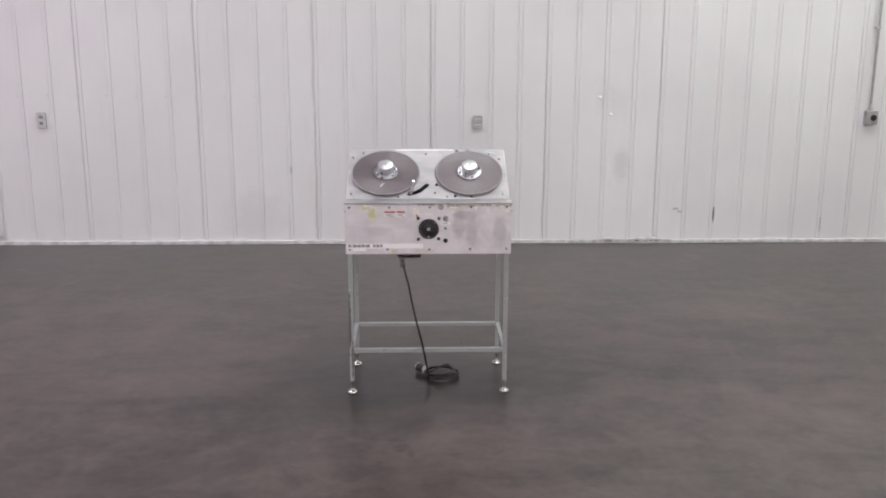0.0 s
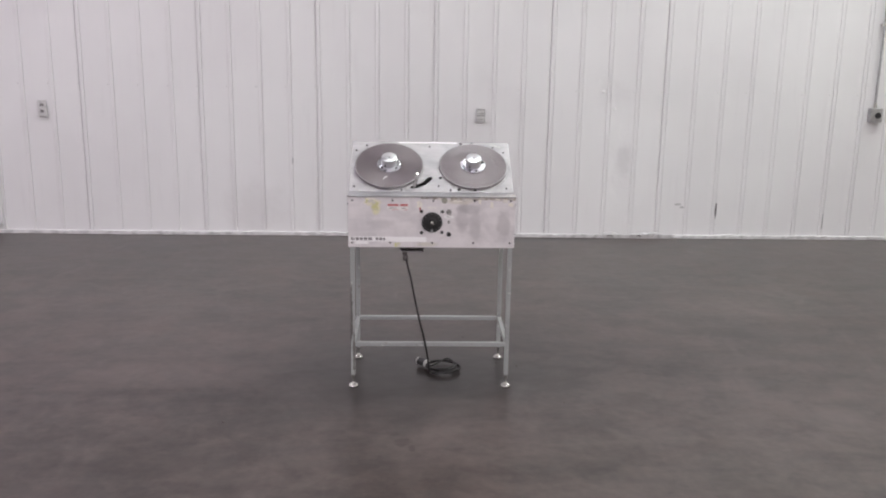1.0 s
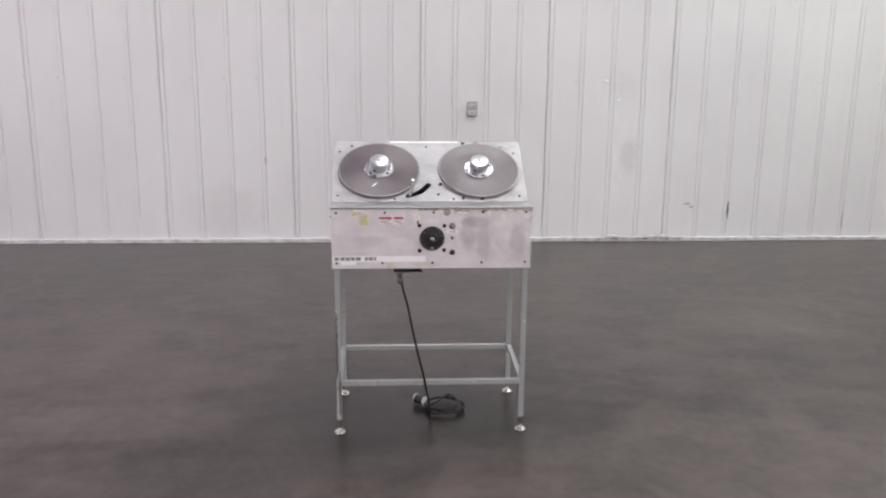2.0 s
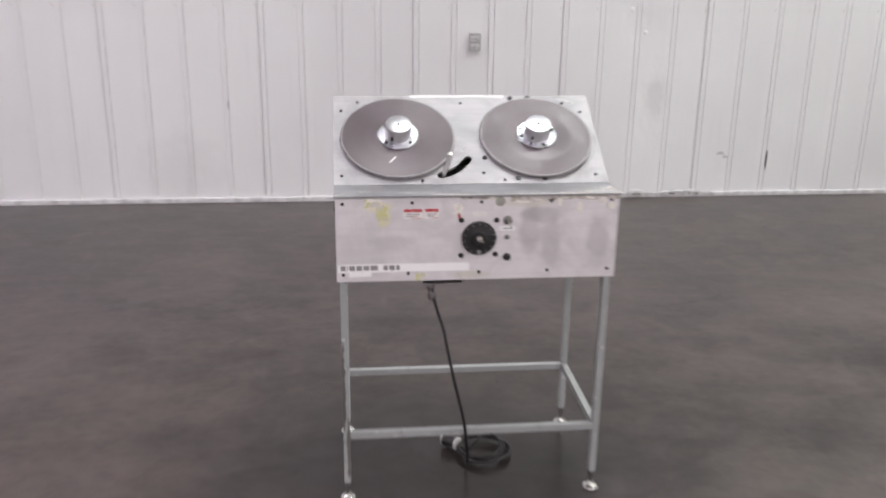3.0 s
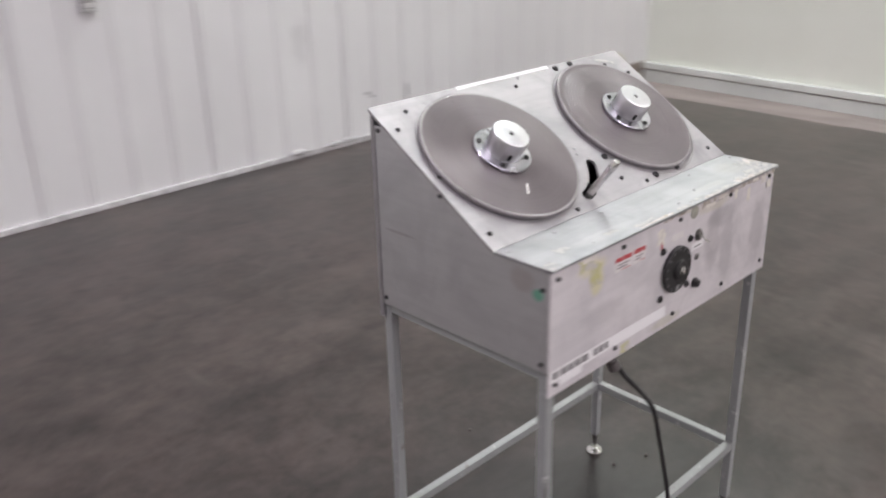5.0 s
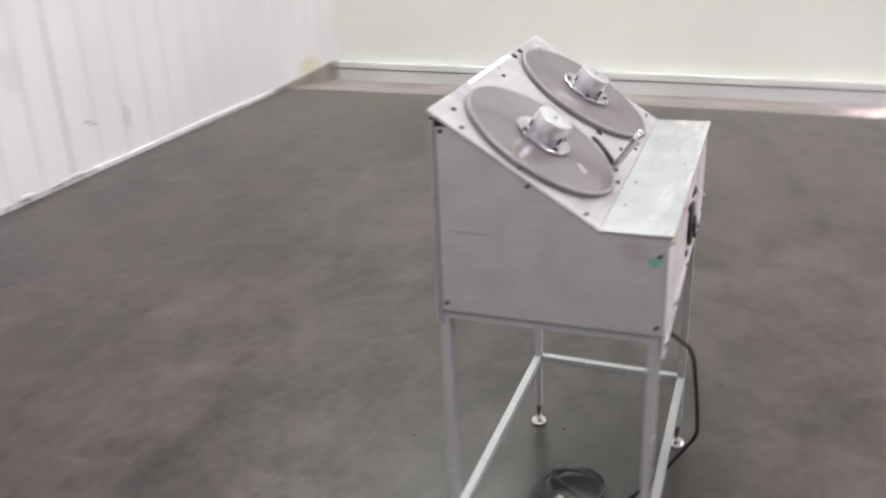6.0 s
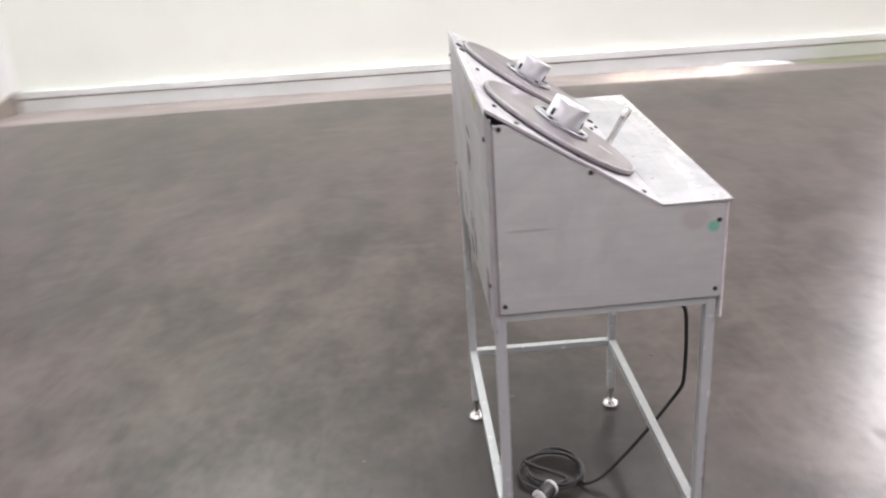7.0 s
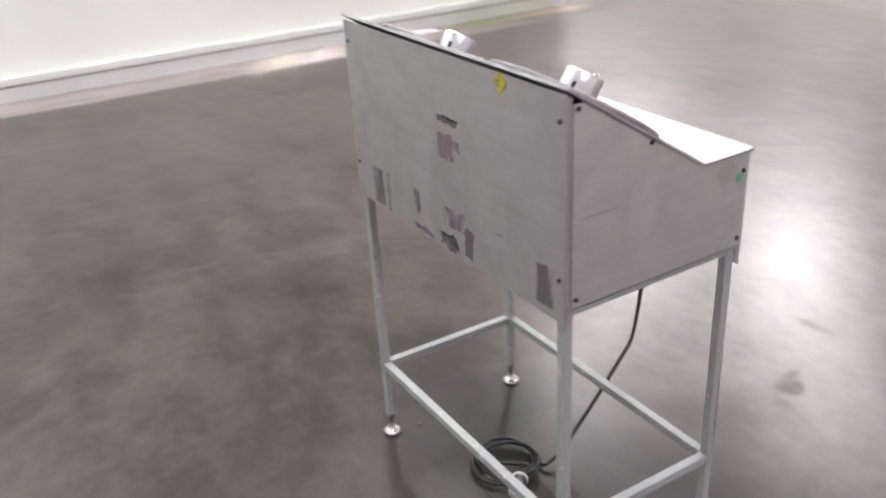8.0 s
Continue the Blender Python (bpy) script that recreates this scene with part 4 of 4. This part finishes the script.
# rubbed tape left on the ledge
for x0, x1, y0, y1, sd in ((-0.13, -0.06, 0.004, 0.016, 1), (-0.32, -0.29, 0.03, 0.05, 2), (0.05, 0.11, 0.002, 0.012, 3), (0.24, 0.3, 0.004, 0.018, 4), (0.33, 0.36, 0.05, 0.07, 5), (-0.2, -0.165, 0.02, 0.034, 6), (-0.385, -0.35, 0.0, 0.02, 7), (0.12, 0.2, -0.004, 0.008, 8), (0.29, 0.384, -0.004, 0.03, 9), (0.34, 0.38, 0.03, 0.05, 10), (-0.01, 0.04, -0.003, 0.007, 11)):
    rnd = random.Random(sd)
    pts = [(x0 + (x1 - x0) * u + rnd.uniform(-0.003, 0.003), y0 + (y1 - y0) * v + rnd.uniform(-0.003, 0.003)) for u, v in ((0, 0), (0.3, 0), (0.6, 0.1), (1, 0), (1, 0.6), (0.8, 1), (0.4, 0.9), (0, 1))]
    part("tape_scrap", prism(pts, "z", FOLD_Z + 0.0001, FOLD_Z + 0.0005), M_RUBBED, ledge, "scrap of rubbed pale tape")
for x0, x1, y0, y1, sd in ((0.09, 0.21, -0.0055, 0.006, 21), (0.22, 0.33, -0.0055, 0.009, 22), (0.31, 0.386, 0.01, 0.026, 23), (-0.13, -0.02, -0.0055, 0.003, 24), (0.35, 0.386, 0.03, 0.075, 25)):
    rnd = random.Random(sd)
    pts = [(min(0.3868, x0 + (x1 - x0) * u + rnd.uniform(-0.003, 0.003)), max(-0.0058, y0 + (y1 - y0) * v + rnd.uniform(-0.003, 0.003))) for u, v in ((0, 0), (0.3, 0), (0.6, 0.1), (1, 0), (1, 0.6), (0.8, 1), (0.4, 0.7), (0, 1))]
    part("tape_residue", prism(pts, "z", FOLD_Z + 0.0001, FOLD_Z + 0.0003), M_CRUST, ledge, "torn brownish tape residue")


def back_label(name, x, z, w, h, mat, label, turn=0.0, ragged=0.0, seed=1, lift=0.0004):
    rnd = random.Random(seed)
    pts = []
    c, s = math.cos(turn), math.sin(turn)
    for (ax, az), (bx, bz) in (((-1, -1), (1, -1)), ((1, -1), (1, 1)), ((1, 1), (-1, 1)), ((-1, 1), (-1, -1))):
        for k in range(5):
            t = k / 5
            u, v = (ax + (bx - ax) * t) * w / 2 + rnd.uniform(-1, 1) * ragged, (az + (bz - az) * t) * h / 2 + rnd.uniform(-1, 1) * ragged
            pts.append((x + u * c - v * s, z + u * s + v * c))
    return part(name, prism(pts, "y", 0.4316, 0.4316 + lift), mat, back, label)


back_label("warning_label", -0.207, 1.098, 0.03, 0.03, M_YELLOW, "small yellow diamond warning label", radians(45), 0, 1)
back_label("label_residue", -0.03, 0.988, 0.072, 0.013, M_GREYLAB, "dark torn label residue", 0.05, 0.004, 2)
back_label("label_residue", -0.018, 0.932, 0.052, 0.052, M_MAUVE, "rubbed mauve label residue", 0, 0.004, 3)
back_label("label_residue", -0.058, 0.943, 0.022, 0.018, M_MAUVE, "rubbed mauve label residue", 0, 0.005, 4)
for x, z, w, h, turn, ragged in ((0.279, 0.757, 0.046, 0.086, 0.0, 0.002), (0.232, 0.757, 0.013, 0.09, 0.03, 0.003), (0.105, 0.776, 0.022, 0.05, 0.1, 0.005), (0.085, 0.719, 0.085, 0.014, 0.0, 0.004),
                                 (-0.036, 0.783, 0.072, 0.042, 0.0, 0.004), (-0.088, 0.75, 0.03, 0.062, 0.12, 0.004), (-0.015, 0.73, 0.06, 0.03, 0.0, 0.008), (-0.193, 0.81, 0.026, 0.005, 0.0, 0.001), (-0.328, 0.763, 0.046, 0.08, 0.0, 0.002)):
    back_label("label_residue", x, z, w, h, M_GREYLAB, "dark rubbed label residue", turn, ragged, int(1000 * abs(x)), 0.0002 + w / 300)

# stand: square tube
T = 0.0098
LX, LY0, LY1 = 0.3655, 0.0185, 0.4175
for sx in (-1, 1):
    for ly in (LY0, LY1):
        part("leg", box(sx * LX - T, sx * LX + T, ly - T, ly + T, 0.062, 0.7355, 0.0018), M_TUBE, machine, "grey-green painted square tube leg")
        foot = part("levelling_foot", lathe([(0.021, 0.0), (0.0235, 0.003), (0.0235, 0.008), (0.019, 0.0135), (0.01, 0.018), (0.008, 0.024)], 28), M_CHROME, machine, "plated swivel levelling foot", 40, pose(sx * LX, ly, 0))
        part("stem", lathe([(0.0055, 0.0242), (0.0055, 0.066)], 14), M_STEEL, foot, smooth=40)
        part("lock_nut", lathe([(0.0095, 0.048), (0.0095, 0.058)], 6), M_STEEL, foot)
for nm, zf, zb in (("stretcher", 0.206, 0.2115), ("top_rail", 0.7158, 0.7158)):
    for ly, z0 in ((LY0, zf), (LY1, zb)):
        part(nm, box(-LX + T, LX - T, ly - T, ly + T, z0, z0 + 2 * T, 0.0015), M_TUBE, machine)
    for sx in (-1, 1):
        bm = box(sx * LX - T, sx * LX + T, LY0 + T, LY1 - T, zf, zf + 2 * T, 0.0015)
        for v in bm.verts:
            v.co.z += (zb - zf) * (v.co.y - LY0) / (LY1 - LY0)
        part(nm, bm, M_TUBE, machine)

# cord bracket, gland, cord and plug
bm = box(-0.145, -0.034, 0.06, 0.1, 0.6565, 0.6595)
box(-0.145, -0.034, 0.097, 0.1, 0.6596, 0.7365, bm=bm)
part("cord_bracket", bm, M_RIM, machine, "thin grey bracket plate")
gland = part("cord_gland", lathe([(0.009, 0.0), (0.0125, 0.003), (0.0125, 0.018), (0.009, 0.02), (0.009, 0.03), (0.0115, 0.031), (0.0115, 0.04)], 16), M_GLAND, machine, "dark grey cord gland", 40, pose(-0.119, 0.041, 0.618, -28, -8, 0))
cord_line = [(-0.121, 0.052, 0.648), (-0.113, 0.026, 0.612), (-0.105, -0.006, 0.586), (-0.094, -0.032, 0.552), (-0.081, -0.042, 0.485), (-0.065, -0.049, 0.41), (-0.05, -0.053, 0.345), (-0.042, -0.05, 0.312), (-0.031, -0.026, 0.262), (-0.016, 0.026, 0.172), (-0.004, 0.082, 0.09), (0.002, 0.131, 0.032), (0.008, 0.175, 0.011)]
turns = 3.6
cx, cy = 0.068, 0.248
for k in range(1, int(turns * 12) + 1):
    a = radians(222) + 2 * math.pi * k / 12
    r = 0.086 - 0.0055 * (k / 12) + 0.006 * math.sin(k * 0.9)
    cord_line.append((cx + r * math.cos(a) + 0.008 * math.sin(k / 7), cy + 0.98 * r * math.sin(a) + 0.006 * math.cos(k / 9), 0.008 + 0.006 * (k / 12) + 0.004 * abs(math.sin(k * 0.7))))
cord_line += [(0.014, 0.222, 0.03), (-0.004, 0.258, 0.027)]
cord = part("power_cord", hose(spline(cord_line, 5), 0.0047, 8), M_RUBBER, machine, "black rubber cord coiled on the floor", 60)
plug_m = Matrix.Translation((-0.011, 0.265, 0.0255)) @ Vector((-0.72, 0.69, 0.03)).to_track_quat("Z", "Y").to_matrix().to_4x4()
plug = part("plug", lathe([(0.012, 0.0), (0.0185, 0.006), (0.0195, 0.02), (0.0195, 0.048), (0.021, 0.05)], 24), M_BLACK, cord, "black plug with white nylon ends", 40, plug_m)
for z0, z1, r in ((-0.004, 0.0075, 0.0205), (0.0502, 0.057, 0.021)):
    part_ = lathe([(r - 0.002, z0), (r, z0 + 0.002), (r, z1 - 0.002), (r - 0.003, z1)], 24)
    bmesh.ops.transform(part_, matrix=plug_m, verts=part_.verts)
    part("plug_end", part_, M_NYLON, cord, "white nylon plug end", 40)
for k in range(3):
    a = 2 * math.pi * k / 3
    blade = box(-0.004, 0.004, -0.0008, 0.0008, 0.058, 0.072)
    bmesh.ops.transform(blade, matrix=plug_m @ Matrix.Translation((0.011 * math.cos(a), 0.011 * math.sin(a), 0)) @ Matrix.Rotation(a + math.pi / 2, 4, "Z"), verts=blade.verts)
    part("plug_blade", blade, M_CHROME, cord)

# strip of torn white film lying on the bare concrete before the end wall
def film_strip():
    """A curled ribbon with a lifted, wavy edge."""
    bm = bmesh.new()
    rows = []
    for k in range(15):
        u = k / 14
        x, y = 4.98 - 0.2 * u + 0.012 * math.sin(9 * u), -2.02 - 0.42 * u
        lift = 0.016 + 0.014 * math.sin(math.pi * u) * (1 + 0.5 * math.sin(11 * u))
        ground = -FALL * (x - 4.18) / 1.0
        rows.append([bm.verts.new((x + a, y + 0.5 * a, ground + 0.003 + lift * c)) for a, c in ((-0.05, 0.0), (-0.035, 0.75), (-0.01, 1.0), (0.02, 0.55), (0.035, 0.0))])
    for a, b in zip(rows, rows[1:]):
        for q in range(4):
            bm.faces.new((a[q], a[q + 1], b[q + 1], b[q]))
    ext = bmesh.ops.extrude_face_region(bm, geom=bm.faces[:])
    for v in [g for g in ext["geom"] if isinstance(g, bmesh.types.BMVert)]:
        v.co.z += 0.0012
    return bm


tagged(part("plastic_strip", film_strip(), M_TRIM, smooth=40), "torn curled white plastic strip on the bare concrete", "debris")

# small litter on the slab
crumb_bm = bmesh.new()
bmesh.ops.create_icosphere(crumb_bm, subdivisions=1, radius=0.006)
for v in crumb_bm.verts:
    v.co.z = max(v.co.z * 0.5, -0.002) + 0.002
rnd = random.Random(11)
crumb = part("concrete_crumb", crumb_bm, M_CRUMB, m=pose(0.45, 0.3, 0))
tagged(crumb, "tiny grey crumb of dirt on the floor", "debris", "floor litter")
for x, y in ((0.62, -0.18), (0.2, 0.75), (-0.9, -0.4), (0.35, 0.34)):
    copy_thing(crumb, pose(x, y, 0, 0, 0, rnd.uniform(0, 360)))
